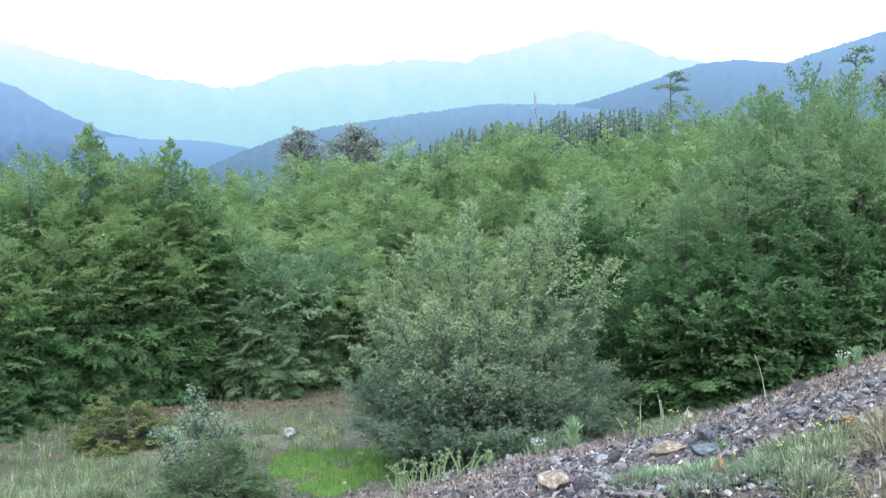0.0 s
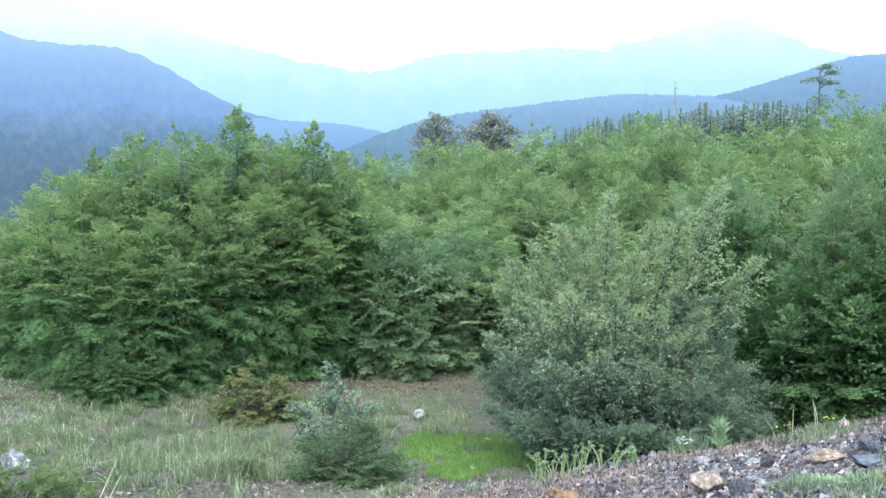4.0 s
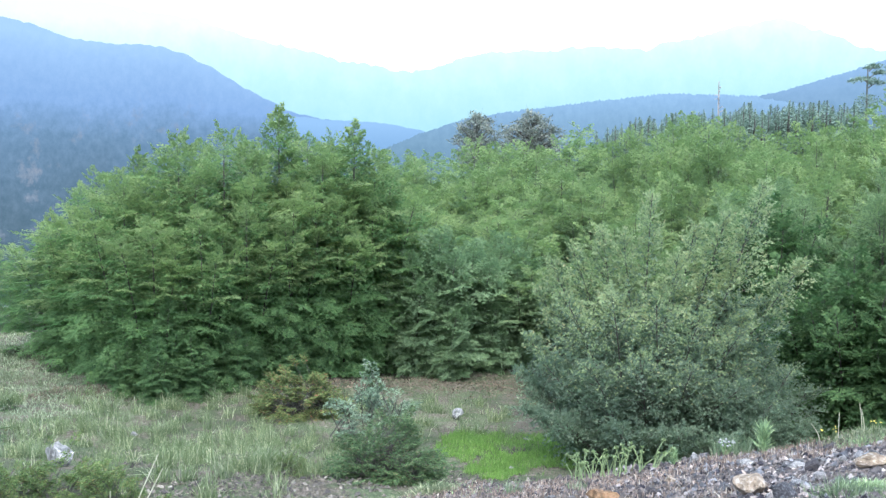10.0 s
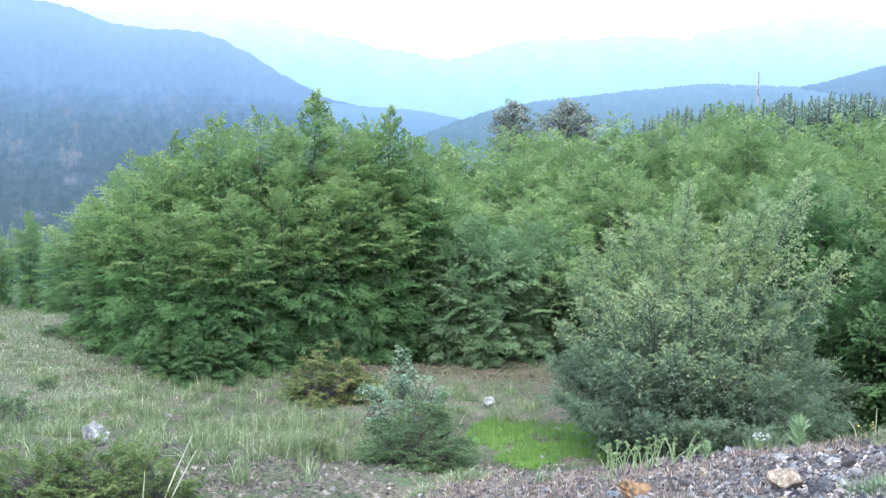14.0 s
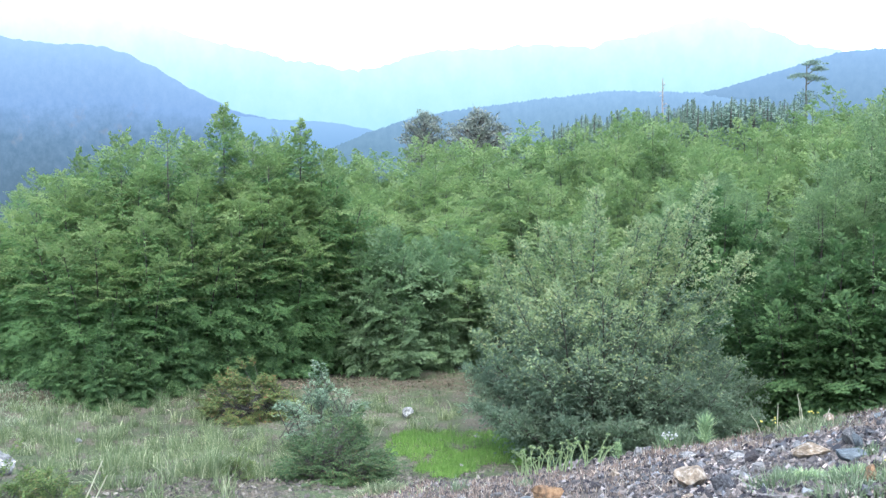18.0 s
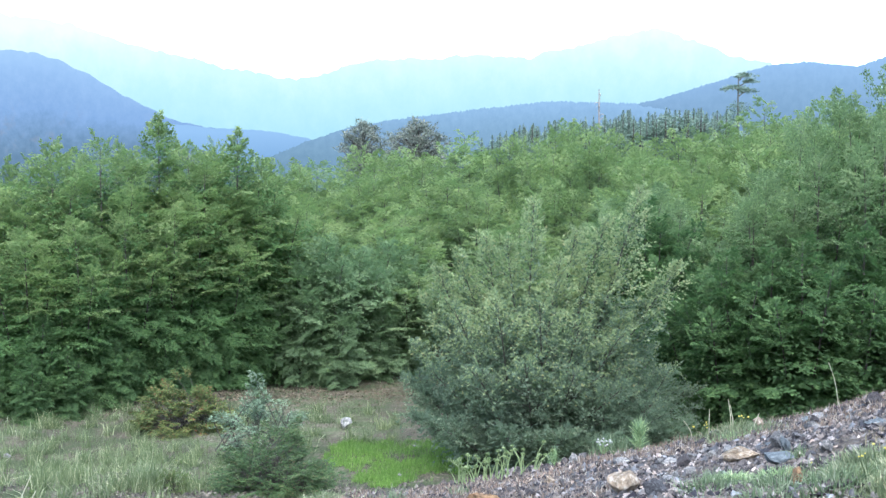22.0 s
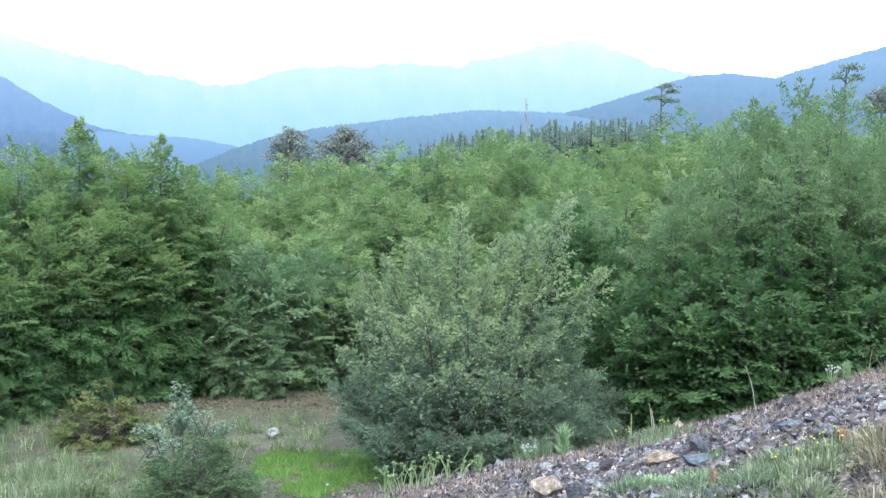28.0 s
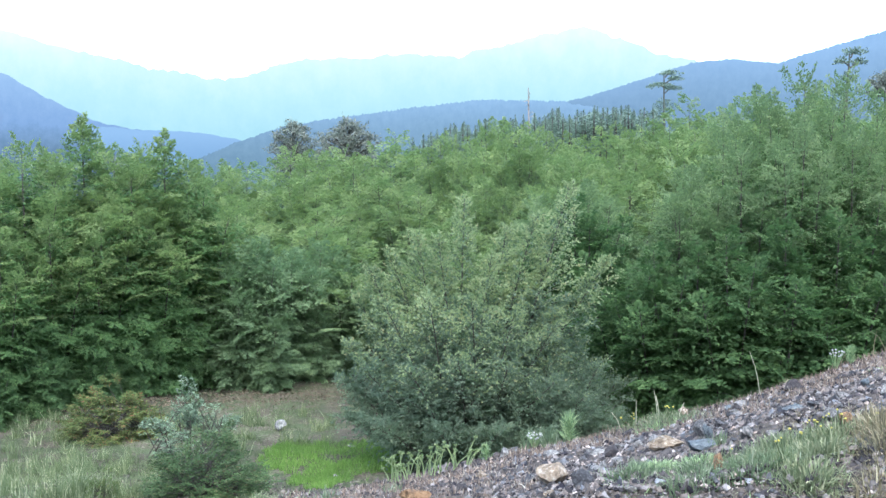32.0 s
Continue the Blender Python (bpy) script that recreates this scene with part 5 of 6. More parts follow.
for a, b, k, h in ((-3.25, 8.75, 420, 0.36), (-3.6, 8.9, 260, 0.34), (-2.9, 9.1, 160, 0.26), (-4.3, 9.6, 200, 0.3), (-5.9, 9.3, 160, 0.28)):
    px, py = a + R.normal(0, 0.11, k), b + R.normal(0, 0.11, k)
    stalks(tufts, on_ground(px, py), h * R.uniform(0.4, 1.1, k), R.uniform(0.003, 0.007, k), R, 0.5, 0.8)
stuff("grass_tufts", tufts, M_TUFT, "pale feathery tufts of long grass", "grass")

pale = Geo()
x, y = scatter(85000, -21, -7.5, 11.5, 28, 61, 0.3, 0.33)
stalks(pale, on_ground(x, y), R.uniform(0.02, 0.09, len(x)), R.uniform(0.008, 0.016, len(x)), R, 0.9)
stuff("pale_grass", pale, M_PALEGRASS, "dry pale grass bleached over the open slope", "grass")

lawn = Geo()
a, r = R.uniform(0, TAU, 20000), np.sqrt(R.random(20000))
x, y = -1.3 + 1.0 * r * np.cos(a) + 0.2 * np.sin(2 * a), 12.4 + 1.8 * r * np.sin(a)
ok = lattice(x * 2.2, y * 2.2, 4) * 0.6 + lattice(x * 6, y * 6, 5) * 0.4 > 0.15 + 0.5 * r ** 4
x, y = x[ok], y[ok]
stalks(lawn, on_ground(x, y), R.uniform(0.04, 0.11, len(x)), R.uniform(0.005, 0.009, len(x)), R, 0.5)
stuff("fresh_grass", lawn, M_LAWN, "bright green patch of fresh grass", "grass")

litter = Geo()
x = R.uniform(-9.5, -1.2, 11000)
y = np.interp(x, [-9.5, -6, -3.5, -1], [15.0, 16.0, 17.6, 17.8]) + R.normal(0.4, 0.7, 11000)
n = len(x)
way = unit(np.stack([R.normal(0, 1, n), R.normal(0, 1, n), R.normal(0, 0.25, n)], -1))
nrm = unit(np.array((0, 0, 1.0)) + R.normal(0, 0.3, (n, 3)))
nrm = unit(nrm - way * np.sum(nrm * way, -1, keepdims=True))
size = R.uniform(0.025, 0.06, n)
blades(litter, on_ground(x, y, 0.015), way, nrm, size, size * 0.6)
stuff("leaf_litter", litter, M_LITTER, "reddish-brown fallen leaves under the trees", "leaves")


# ---------------- stones ----------------
def ball(level):
    bm = bmesh.new()
    bmesh.ops.create_icosphere(bm, subdivisions=level, radius=1.0)
    v = np.array([q.co for q in bm.verts])
    f = np.array([[q.index for q in p.verts] for p in bm.faces])
    bm.free()
    return v, f


BALL = {k: ball(k) for k in (1, 2, 3)}


def stone_mesh(seed, mat, level=2, cuts=9, lump=0.16):
    """A broken stone: a lumpy ball cut by random flat faces."""
    q = np.random.default_rng(seed)
    v, f = BALL[level]
    v = v.copy()
    for _ in range(cuts):
        n = unit(q.normal(0, 1, 3))
        d = q.uniform(0.4, 0.78)
        over = np.maximum(v @ n - d, 0)
        v -= over[:, None] * n
    v *= (1 + lump * (np.sin(v @ q.normal(0, 3, 3) + 1) * 0.5 + np.sin(v @ q.normal(0, 6, 3)) * 0.3))[:, None]
    g = Geo()
    g.add(v, f)
    return g.mesh("stone", mat, False)


def set_stone(me, x, y, lx, ly, lz, turn, label, group="", sink=0.22, tilt=0.0):
    ob = new("stone", me)
    ob.matrix_basis = pose(x, y, hz(x, y) + lz * (0.5 - sink), tilt, tilt * 0.5, turn) @ Matrix.Diagonal((lx / 2, ly / 2, lz / 2, 1))
    return tagged(ob, label, "stone", group)


# material, x, y, length, depth, height, turn, label
BANK_LARGE = [
    (M_TAN, 0.37, 3.37, 0.139, 0.111, 0.144, 20, "large tan limestone block with a white top on the bank"),
    (M_SLATE, 0.92, 3.54, 0.166, 0.093, 0.091, 10, "smooth blue-grey slab lying on gravel"),
    (M_TAN, 0.85, 3.81, 0.159, 0.076, 0.085, -15, "long tan slab beside the blue-grey one"),
    (M_STONE, 1.00, 3.85, 0.079, 0.057, 0.104, 40, "grey stone leaning above the slab"),
    (M_SLATE, 1.00, 3.74, 0.059, 0.047, 0.091, 10, "rounded blue-grey stone on the gravel bank"),
    (M_STONE, 1.08, 3.52, 0.095, 0.068, 0.081, 60, "grey boulder half sunk in the bank"),
    (M_PALE, 1.72, 3.75, 0.138, 0.088, 0.077, 15, "white limestone lump on the bank"),
    (M_ORANGE, 1.35, 3.31, 0.075, 0.060, 0.078, 40, "rusty tan stone beside a grey one"),
    (M_STONE, 1.33, 3.38, 0.084, 0.061, 0.068, 0, "grey stone beside the rusty one"),
    (M_DARKST, 1.67, 4.69, 0.086, 0.069, 0.079, 30, "dark reddish stone on the crest"),
    (M_DARKST, 1.36, 4.59, 0.072, 0.058, 0.070, 0, "small black stone among gravel"),
    (M_ORANGE, 0.85, 3.07, 0.083, 0.059, 0.080, 70, "pinkish stone half hidden in herbs"),
]
BANK_SMALL = [
    (M_TAN, 1.15, 4.73, 0.068, 0.054, 0.085, 0, "tan stone at the edge of the bank"),
    (M_PALE, 0.65, 4.16, 0.079, 0.044, 0.037, 5, "thin white flake of limestone"),
    (M_PALE, 0.28, 4.67, 0.066, 0.053, 0.082, 50, "pale pointed stone on the crest"),
    (M_PALE, 0.47, 4.28, 0.096, 0.061, 0.050, 0, "white stone leaning on the limestone block"),
    (M_STONE, 0.59, 3.69, 0.048, 0.039, 0.060, 80, "grey rounded stone on gravel"),
    (M_STONE, 0.44, 3.17, 0.094, 0.075, 0.071, 33, "grey stone next to the limestone block"),
    (M_DARKST, 0.06, 3.79, 0.054, 0.043, 0.056, 33, "dark stone in the gravel"),
    (M_ORANGE, -0.13, 3.65, 0.159, 0.102, 0.135, 25, "rusty orange stone with a dark stain"),
    (M_TAN, 0.15, 4.20, 0.069, 0.050, 0.062, 12, "brownish flat stone among gravel"),
    (M_PALE, 1.61, 4.22, 0.037, 0.029, 0.033, 0, "small white stone on the bank"),
    (M_PALE, 0.80, 4.03, 0.048, 0.039, 0.042, 50, "small pale rounded stone"),
    (M_STONE, 0.66, 4.24, 0.086, 0.062, 0.038, 20, "grey flat flake on gravel"),
]
FIELD = [
    (M_ROCK, -5.35, 8.75, 0.33, 0.22, 0.34, 15, "grey-white rock in the grass of the slope"),
    (M_ROCK, -2.4, 14.75, 0.25, 0.18, 0.24, 10, "white stone lying in the clearing"),
    (M_PALE, -1.2, 13.6, 0.16, 0.10, 0.06, -20, "small white stone on the fresh grass"),
    (M_PALE, -1.22, 11.5, 0.09, 0.08, 0.09, 0, "small white stone below the bush"),
    (M_ROCK, -3.3, 8.9, 0.28, 0.2, 0.12, 50, "flat grey rock on the slope"),
    (M_ROCK, -2.3, 9.2, 0.2, 0.16, 0.1, 20, "grey rock in stony soil"),
    (M_PALE, -7.4, 10.9, 0.14, 0.1, 0.08, 0, "pale stone in dry grass"),
    (M_PALE, -6.4, 12.3, 0.12, 0.1, 0.08, 40, "pale stone in dry grass"),
]
for k, (mat, x, y, lx, ly, lz, turn, label) in enumerate(BANK_LARGE + BANK_SMALL + FIELD):
    set_stone(stone_mesh(200 + k, mat, 3, 14, 0.2), x, y, lx, ly, lz, turn, label)

MIDDLE = [stone_mesh(300 + k, M_STONE, 2, 12) for k in range(7)] + [stone_mesh(320, M_TAN, 2), stone_mesh(321, M_PALE, 2), stone_mesh(322, M_SLATE, 2), stone_mesh(323, M_DARKST, 2), stone_mesh(324, M_DARKST, 2)]
rng = random.Random(12)
count = 0
while count < 280:
    x, y = rng.uniform(-1.2, 2.6), rng.uniform(2.8, 4.9)
    if x > 0.62 * y + 0.2 or (x > 0.55 and y < 3.4 and rng.random() < 0.8) or (x < 0.3 and rng.random() < 0.7):
        continue
    s = rng.choice((0.022, 0.026, 0.03, 0.034, 0.04, 0.05, 0.065))
    set_stone(MIDDLE[rng.randrange(12)], x, y, s * rng.uniform(0.9, 1.5), s * rng.uniform(0.8, 1.2), s * rng.uniform(0.5, 0.9), rng.uniform(0, 360), "broken stone on the gravel bank", "stones of the gravel bank", tilt=rng.uniform(-20, 20))
    count += 1


def gravel(n, x0, x1, y0, y1, lo, hi, mat, label, seed, floor):
    q = np.random.default_rng(seed)
    x, y = scatter(n, x0, x1, y0, y1, seed, 1.2, floor)
    n = len(x)
    v, f = np.array([(1, 0, 0), (-1, 0, 0), (0, 1, 0), (0, -1, 0), (0, 0, 1), (0, 0, -1.0)]), np.array([(0, 2, 4), (2, 1, 4), (1, 3, 4), (3, 0, 4), (2, 0, 5), (1, 2, 5), (3, 1, 5), (0, 3, 5)])
    s = lo + (hi - lo) * q.random(n) ** 3
    vv = v[None] * q.uniform(0.6, 1.4, (n, 6, 1)) + q.normal(0, 0.3, (n, 6, 3))
    a = q.uniform(0, TAU, n)
    c, d = np.cos(a)[:, None], np.sin(a)[:, None]
    vv = np.stack([vv[..., 0] * c - vv[..., 1] * d, vv[..., 0] * d + vv[..., 1] * c, vv[..., 2] * 0.85], -1) * (s * 0.5)[:, None, None]
    g = Geo()
    g.add((vv + on_ground(x, y, 0.1 * lo)[:, None]).reshape(-1, 3), (f[None] + (np.arange(n) * 6)[:, None, None]).reshape(-1, 3))
    return stuff("gravel", g, mat, label, "gravel")


gravel(60000, -1.9, 3.0, 2.5, 5.4, 0.006, 0.034, M_GRAVEL, "dark broken gravel covering the roadside bank", 31, 0.12)
gravel(6500, -5.0, -0.9, 6.9, 11.5, 0.02, 0.07, M_PEBBLE, "small stones in the bare soil of the slope", 32, 0.5)
gravel(7000, 0.2, 3.0, 2.5, 5.2, 0.008, 0.03, M_PINKGRAVEL, "pinkish-grey and pale gravel on the bank", 36, 0.35)
gravel(9000, -2.6, 5.2, 0.6, 5.6, 0.012, 0.04, M_GRAVEL, "loose gravel at the edge of the road", 35, 0.3)
gravel(9000, -4.2, -1.0, 6.6, 10.0, 0.016, 0.055, M_PEBBLE, "small stones in the bare soil below the bank", 33, 0.42)
gravel(4200, 0.1, 3.0, 2.6, 5.1, 0.014, 0.042, M_BLUEGRAVEL, "blue-grey broken stones on the roadside bank", 34, 0.3)


# ---------------- plants of the bank ----------------
pink = Geo()
x, y = scatter(26000, 0.3, 3.2, 4.35, 5.5, 41, 1.5, 0.3)
stalks(pink, on_ground(x, y), R.uniform(0.012, 0.055, len(x)), R.uniform(0.002, 0.0045, len(x)), R, 0.6)
x, y = scatter(15000, -1.7, 3.0, 2.7, 4.6, 47, 2.5, 0.5)
stalks(pink, on_ground(x, y), R.uniform(0.006, 0.026, len(x)), R.uniform(0.002, 0.004, len(x)), R, 0.9)
x, y = scatter(34000, -1.9, 0.45, 3.3, 5.2, 42, 2.0, 0.34)
stalks(pink, on_ground(x, y), R.uniform(0.012, 0.045, len(x)), R.uniform(0.0025, 0.0055, len(x)), R, 0.6)
x, y = scatter(12000, 0.3, 3.0, 3.4, 4.5, 55, 2.0, 0.52)
stalks(pink, on_ground(x, y), R.uniform(0.01, 0.03, len(x)), R.uniform(0.002, 0.0045, len(x)), R, 0.7)
stuff("stonecrop", pink, M_PINK, "low pinkish stonecrop along the edge of the bank", "plants")


def mats(g, n, x0, x1, y0, y1, seed, floor, lo, hi, wide):
    """Low matted herbs: short leafy shoots, most of them lying over."""
    x, y = scatter(n, x0, x1, y0, y1, seed, 3.0, floor)
    k = len(x)
    stalks(g, on_ground(x, y), lo + (hi - lo) * R.random(k) ** 2.2, R.uniform(0.6, 1.3, k) * wide, R, 0.95, 0.5)


herb, silver, green = Geo(), Geo(), Geo()
mats(herb, 5000, 0.5, 1.5, 2.5, 3.4, 43, 0.5, 0.01, 0.05, 0.0034)
mats(silver, 4500, 0.5, 1.85, 2.5, 3.45, 48, 0.52, 0.008, 0.035, 0.0045)
mats(herb, 5000, -2.0, -0.6, 3.4, 5.2, 52, 0.55, 0.015, 0.06, 0.004)
mats(silver, 3000, -2.2, -0.6, 3.6, 5.6, 53, 0.58, 0.015, 0.06, 0.005)
mats(herb, 900, 1.9, 2.4, 3.3, 3.9, 44, 0.3, 0.02, 0.06, 0.004)


def cushion(g, cx, cy, rx, ry, n, lo, hi, wide, lean=0.5, bend=0.5):
    """A leafy cushion: shoots thick in the middle, loose and leaning outwards at the rim."""
    a, r = R.uniform(0, TAU, n), np.sqrt(R.random(n)) * R.uniform(0.5, 1.1, n)
    x, y = cx + rx * r * np.cos(a), cy + ry * r * np.sin(a)
    tall = (lo + (hi - lo) * R.random(n)) * (1.1 - 0.55 * np.minimum(r, 1))
    stalks(g, on_ground(x, y), tall, R.uniform(0.6, 1.3, n) * wide, R, lean, bend, a + R.normal(0, 0.7, n))


# yellow-green cushions, grey woolly ones, grassy ones
for cx, cy, rx, ry, n, h in ((1.1, 3.2, 0.14, 0.12, 1500, 0.1), (1.24, 3.14, 0.13, 0.1, 1300, 0.1), (1.12, 2.98, 0.15, 0.1, 1300, 0.09), (0.98, 3.1, 0.1, 0.1, 800, 0.075), (1.04, 2.8, 0.12, 0.1, 800, 0.08), (2.05, 3.95, 0.14, 0.1, 700, 0.07), (-0.99, 5.0, 0.16, 0.1, 700, 0.1), (-1.2, 4.8, 0.14, 0.1, 500, 0.08), (1.04, 4.7, 0.13, 0.08, 700, 0.08), (1.15, 4.72, 0.1, 0.06, 400, 0.07)):
    cushion(herb, cx, cy, rx, ry, n, 0.015, h, 0.006, 0.7, 0.6)
for cx, cy, rx, ry, n, h in ((0.7, 3.22, 0.09, 0.08, 900, 0.06), (0.86, 3.34, 0.1, 0.07, 700, 0.05), (2.3, 4.5, 0.3, 0.2, 1800, 0.07), (1.0, 4.55, 0.16, 0.1, 700, 0.06)):
    cushion(silver, cx, cy, rx, ry, n, 0.01, h, 0.005, 0.8)
for cx, cy, rx, ry, n, h in ((0.6, 3.12, 0.12, 0.1, 600, 0.09), (0.82, 3.12, 0.14, 0.1, 700, 0.1), (0.92, 2.92, 0.16, 0.12, 800, 0.1), (0.74, 2.92, 0.14, 0.12, 500, 0.08)):
    cushion(green, cx, cy, rx, ry, n // 2, 0.03, h, 0.0045, 0.6, 0.7)
for cx, cy, n, hh in ((2.02, 3.9, 500, 0.07), (2.14, 4.05, 500, 0.08), (1.02, 4.62, 420, 0.085), (1.12, 4.6, 260, 0.07), (0.92, 4.7, 200, 0.06)):
    px, py = cx + R.normal(0, 0.06, n), cy + R.normal(0, 0.05, n)
    stalks(herb, on_ground(px, py), hh * R.uniform(0.3, 1.0, n), R.uniform(0.002, 0.005, n), R, 0.8, 0.5)
for cx, cy, n, hh in ((0.5, 4.7, 60, 0.15), (0.4, 4.74, 30, 0.12), (-0.54, 4.51, 50, 0.1), (0.98, 3.55, 60, 0.07), (0.66, 3.4, 60, 0.06), (-0.25, 4.3, 40, 0.07)):
    px, py = cx + R.normal(0, 0.022, n), cy + R.normal(0, 0.022, n)
    stalks(green, on_ground(px, py), hh * R.uniform(0.5, 1.1, n), R.uniform(0.003, 0.005, n), R, 0.35, 0.6)
stuff("herbs", herb, M_HERB, "low yellow-green herbs matted between the stones", "plants")
stuff("grey_herbs", silver, M_THISTLE, "grey-green woolly herbs between the stones", "plants")
stuff("bank_grass", green, M_BANKGRASS, "thin green grass growing on the bank", "grass")

straw = Geo()
mats(straw, 3500, 0.9, 2.0, 2.5, 3.6, 45, 0.5, 0.01, 0.06, 0.003)
for cx, cy, rx, ry, n, h in ((1.36, 3.05, 0.13, 0.16, 1500, 0.12), (1.3, 2.86, 0.12, 0.12, 1100, 0.11), (1.45, 2.85, 0.12, 0.12, 900, 0.1), (1.45, 3.25, 0.09, 0.1, 600, 0.1), (1.2, 2.72, 0.1, 0.08, 500, 0.09)):
    cushion(straw, cx, cy, rx, ry, n // 2, 0.02, h, 0.004, 0.7, 0.7)
for cx, cy, k, hh in ((2.62, 5.3, 26, 0.2), (2.85, 5.2, 34, 0.2), (2.3, 5.35, 9, 0.2)):
    px, py = cx + R.normal(0, 0.09, k), cy + R.normal(0, 0.05, k)
    stalks(straw, on_ground(px, py), hh * R.uniform(0.5, 1.1, k), R.uniform(0.002, 0.005, k), R, 0.4, 0.5)
stuff("dry_grass", straw, M_STRAW, "dry straw-coloured grass on the bank", "grass")


def flower_plant(seed, x, y, tall, heads, label):
    """A leafy herb with small yellow flower heads."""
    q = np.random.default_rng(seed)
    ob = thing("flowering_herb", Matrix.Translation((x, y, hz(x, y) - 0.01)), label, "plant", "yellow-flowered herbs")
    g = Geo()
    p = np.stack([q.normal(0, 0.03, 40), q.normal(0, 0.03, 40), np.zeros(40)], -1)
    stalks(g, p, tall * q.uniform(0.4, 0.95, 40), q.uniform(0.002, 0.005, 40), q, 0.45, 0.4)
    part("foliage", g, M_TUFT, ob)
    for _ in range(heads):
        a, r, z = q.uniform(0, TAU), q.uniform(0, 0.06), tall * q.uniform(0.75, 1.05)
        s = Geo()
        s.tube([(0, 0, 0), (r * math.cos(a), r * math.sin(a), z)], (0.002, 0.0015), 4)
        stem = part("stem", s, M_GRASS, ob)
        v, f = BALL[1]
        h = Geo()
        h.add(v * np.array((0.005, 0.005, 0.0038)) * q.uniform(0.6, 1.15) + np.array((r * math.cos(a), r * math.sin(a), z)), f)
        part("flower_head", h, M_FLOWER, stem, "yellow flower head")


for k, (x, y, tall, heads) in enumerate([(1.2, 3.2, 0.1, 6), (1.26, 3.12, 0.1, 4), (1.1, 3.1, 0.09, 3), (1.2, 3.05, 0.08, 2), (1.0, 2.9, 0.08, 3), (1.32, 3.1, 0.08, 1), (0.92, 3.3, 0.08, 1), (2.42, 5.25, 0.2, 16), (0.89, 4.71, 0.09, 6), (1.06, 4.66, 0.10, 4)]):
    flower_plant(500 + k, x, y, tall, heads, "yellow-flowered herb among gravel and dry grass")


def thistle(seed, x, y, tall, label):
    """A pale spiny head of narrow leaves on a short stem."""
    q = np.random.default_rng(seed)
    ob = thing("thistle", Matrix.Translation((x, y, hz(x, y) - 0.01)), label, "plant", "thistles on the bank")
    s = Geo()
    s.tube([(0, 0, 0), (0.005, 0, tall * 0.6), (0, 0, tall * 0.8)], (0.006, 0.005, 0.004), 5)
    part("stem", s, M_THISTLE, ob)
    g = Geo()
    n = 260
    pos = np.stack([q.normal(0, 0.008, n), q.normal(0, 0.008, n), tall * q.uniform(0.1, 0.72, n)], -1)
    way = unit(np.stack([q.normal(0, 0.8, n), q.normal(0, 0.8, n), q.uniform(0.5, 2.4, n)], -1))
    nrm = unit(np.cross(way, q.normal(0, 1, (n, 3))))
    size = tall * q.uniform(0.2, 0.42, n)
    blades(g, pos, way, nrm, size, size * 0.07)
    part("leaves", g, M_THISTLE, ob)


for k, (x, y, tall) in enumerate([(0.6, 4.72, 0.18), (0.2, 4.75, 0.1), (2.2, 5.3, 0.13), (1.98, 3.75, 0.08)]):
    thistle(520 + k, x, y, tall, "pale green spiny thistle at the edge of the bank")


def white_flower(x, y, tall):
    ob = thing("white_flower", Matrix.Translation((x, y, hz(x, y) - 0.01)), "small plant with a cluster of white flowers", "plant")
    q = random.Random(8)
    for _ in range(16):
        px, py, pz = q.uniform(-0.035, 0.035), q.uniform(-0.03, 0.03), tall * q.uniform(0.7, 1)
        s = Geo()
        s.tube([(0, 0, 0), (px, py, pz)], (0.002, 0.0015), 4)
        stem = part("stem", s, M_THISTLE, ob)
        v, f = BALL[1]
        h = Geo()
        h.add(v * np.array((0.006, 0.006, 0.005)) + np.array((px, py, pz)), f)
        part("flower_head", h, M_WHITE, stem, "white flower head")


white_flower(0.43, 4.7, 0.095)
white_flower(2.12, 5.3, 0.12)


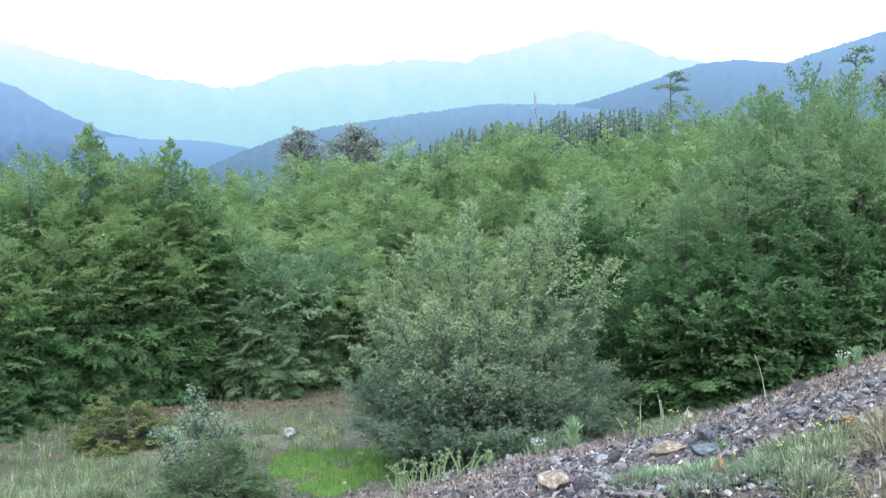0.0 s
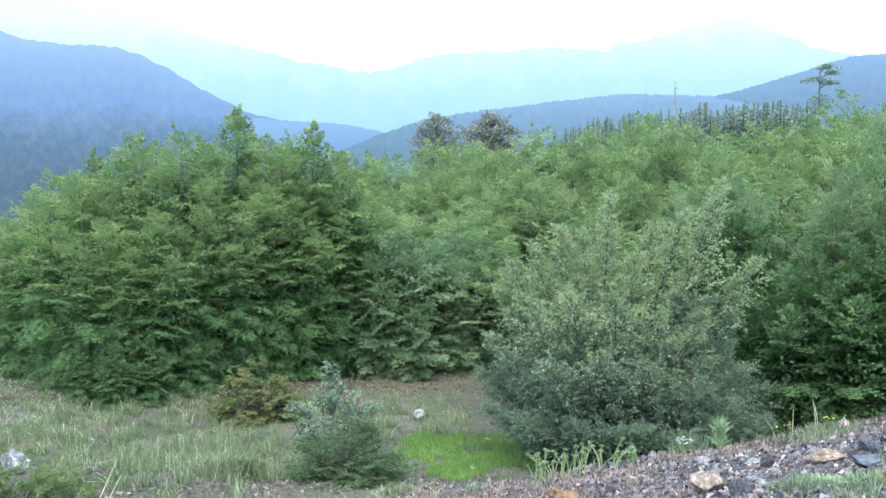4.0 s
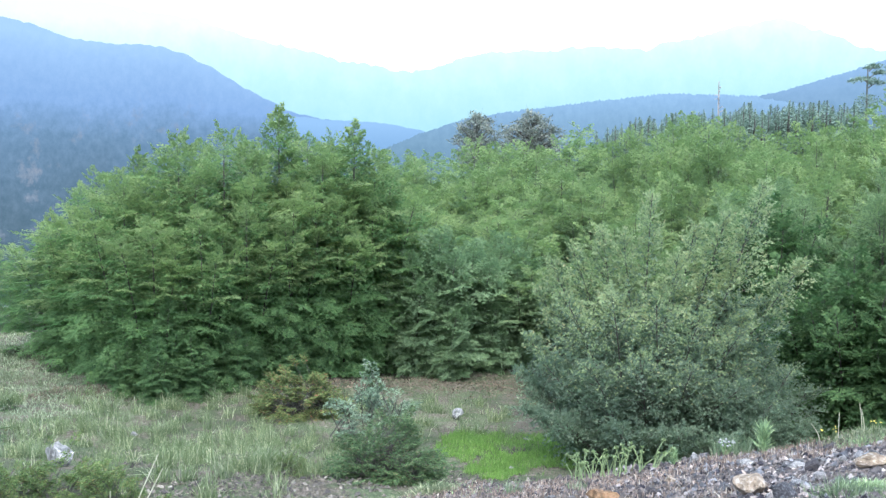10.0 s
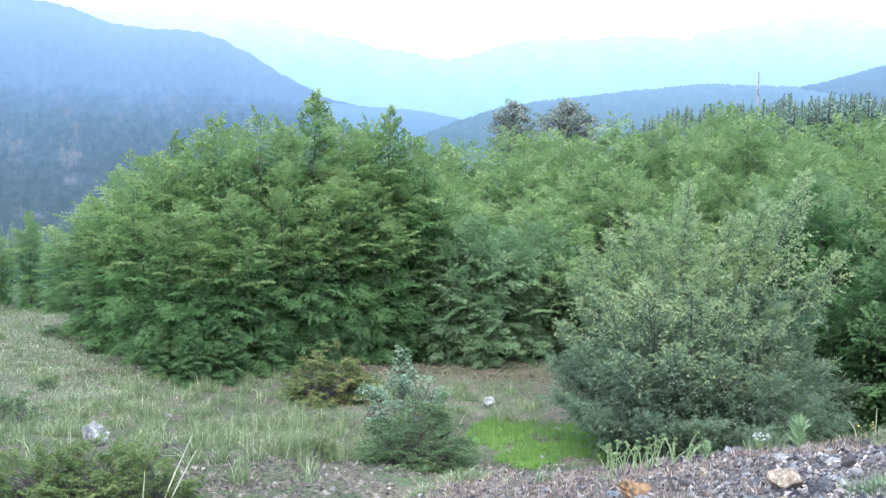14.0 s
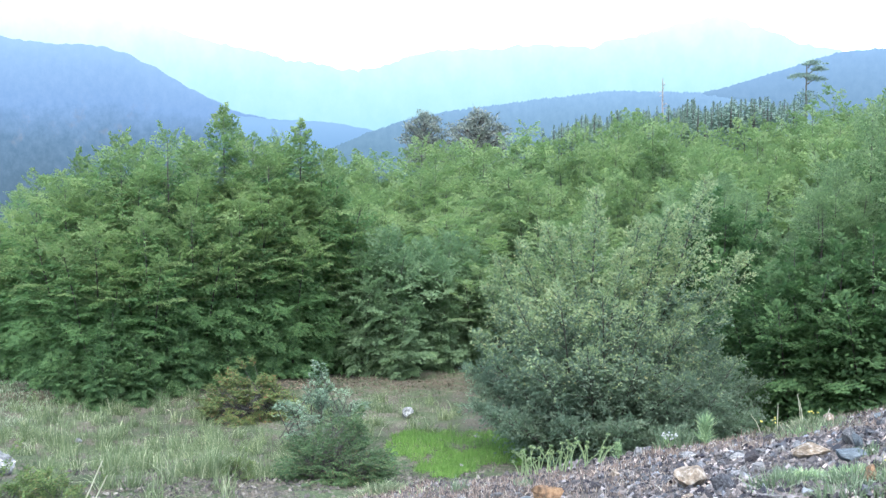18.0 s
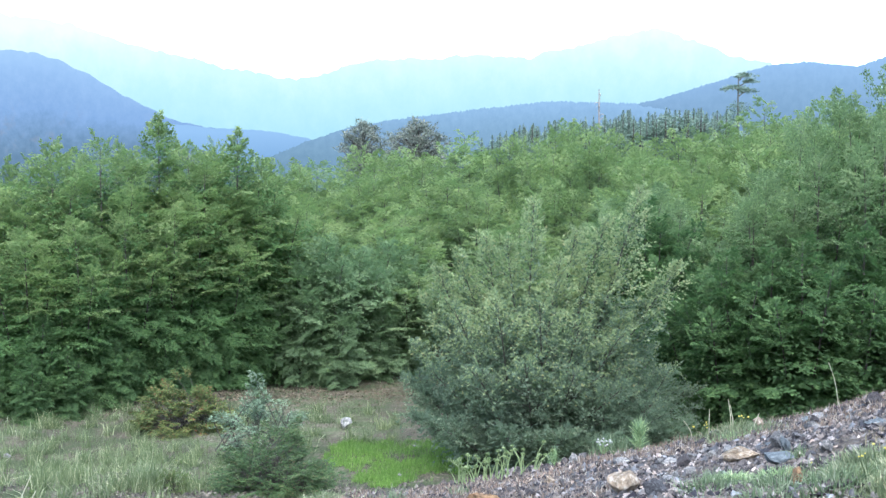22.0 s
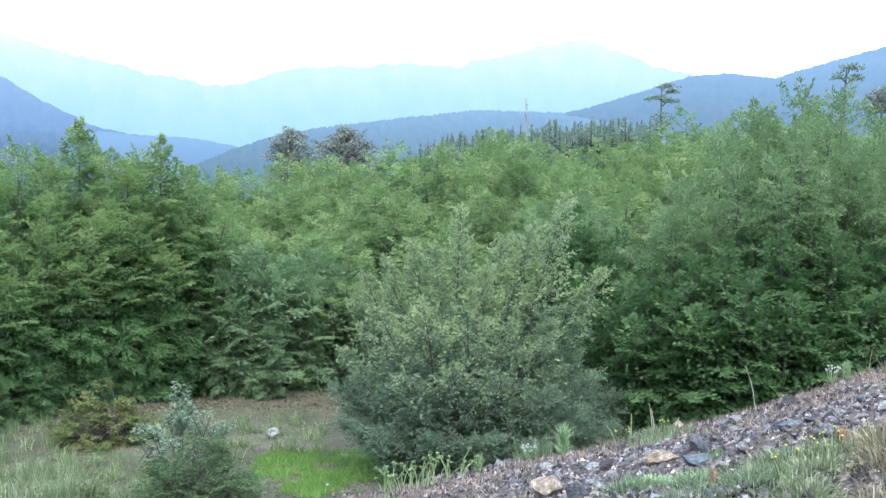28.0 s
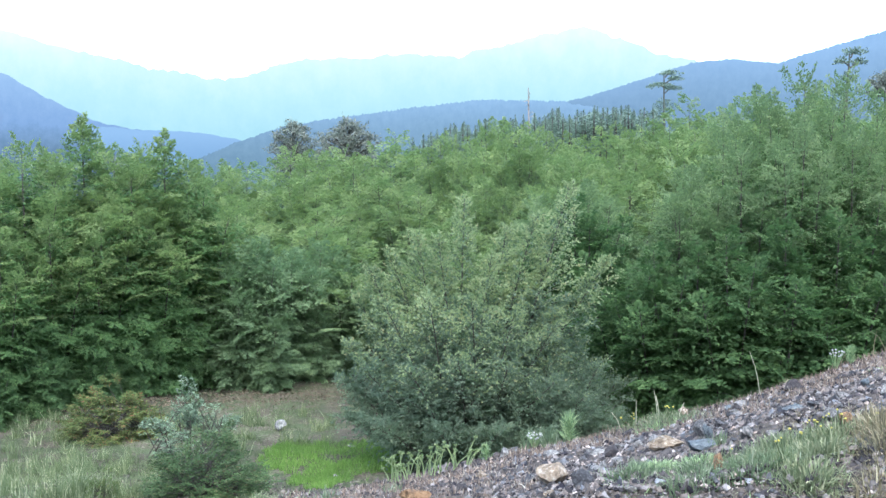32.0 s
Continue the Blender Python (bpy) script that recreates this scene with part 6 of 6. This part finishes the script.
def spurge(x, y, n, tall, seed):
    """A stand of upright stalks, each with a pale seed head."""
    q = np.random.default_rng(seed)
    ob = thing("spurge_plant", Matrix.Translation((x, y, hz(x, y) - 0.01)), "stand of pale upright stalks with round seed heads", "plant")
    for _ in range(n):
        px, py, z = q.uniform(-0.2, 0.2), q.uniform(-0.06, 0.06), tall * q.uniform(0.55, 1.05)
        dx = q.normal(0, 0.04)
        g0 = hz(x + px, y + py) - hz(x, y)
        s = Geo()
        s.tube([(px, py, g0), (px + dx * 0.4, py, g0 + z * 0.6), (px + dx, py, g0 + z)], (0.0032, 0.0027, 0.0022), 5)
        stem = part("stalk", s, M_SPURGE, ob)
        h = Geo()
        m = 26
        way = unit(np.stack([q.normal(0, 1, m), q.normal(0, 1, m), q.uniform(-0.1, 1.2, m)], -1))
        nrm = unit(np.cross(way, q.normal(0, 1, (m, 3))))
        blades(h, np.tile((px + dx, py, g0 + z), (m, 1)), way, nrm, np.full(m, 0.013), np.full(m, 0.009))
        part("seed_head", h, M_SPURGE, stem)


spurge(-0.08, 4.78, 44, 0.145, 530)


def dry_stalk(pts, label):
    ob = thing("dry_stalk", Matrix.Translation(pts[0]), label, "grass")
    s = Geo()
    p = np.array(pts) - np.array(pts[0])
    u = np.linspace(0, 1, 6)
    curve = np.stack([np.interp(u, np.linspace(0, 1, len(p)), p[:, k]) for k in range(3)], -1)
    s.tube(curve, (0.007 if abs(p[-1]).max() > 0.3 else 0.0015) * (1 - 0.5 * u) + 0.0006, 4)
    part("stalk", s, M_EAR, ob)


gz = hz(-3.49, 6.55) - 0.02
dry_stalk([(-3.52, 6.5, gz), (-3.42, 6.54, gz + 0.3), (-3.28, 6.58, gz + 0.62)], "long pale dry grass stalk leaning over")
dry_stalk([(-3.5, 6.52, gz), (-3.38, 6.54, gz + 0.25), (-3.24, 6.56, gz + 0.52)], "long pale dry grass stalk leaning over")
dry_stalk([(-3.62, 6.45, hz(-3.62, 6.45) - 0.02), (-3.56, 6.4, hz(-3.62, 6.45) + 0.36)], "upright pale dry grass stalk")
for x, y, tall, lean in ((0.92, 4.7, 0.15, 0.0), (1.02, 4.68, 0.17, -0.02), (1.03, 4.68, 0.14, -0.02), (1.1, 4.62, 0.10, 0.03), (0.86, 4.75, 0.10, -0.05), (1.6, 4.95, 0.24, -0.06), (2.45, 5.4, 0.2, 0.05), (2.75, 5.3, 0.24, -0.1)):
    z = hz(x, y) - 0.01
    dry_stalk([(x, y, z), (x + lean * 0.4, y, z + tall * 0.6), (x + lean, y, z + tall)], "thin grass stalk with a pale ear on the crest")
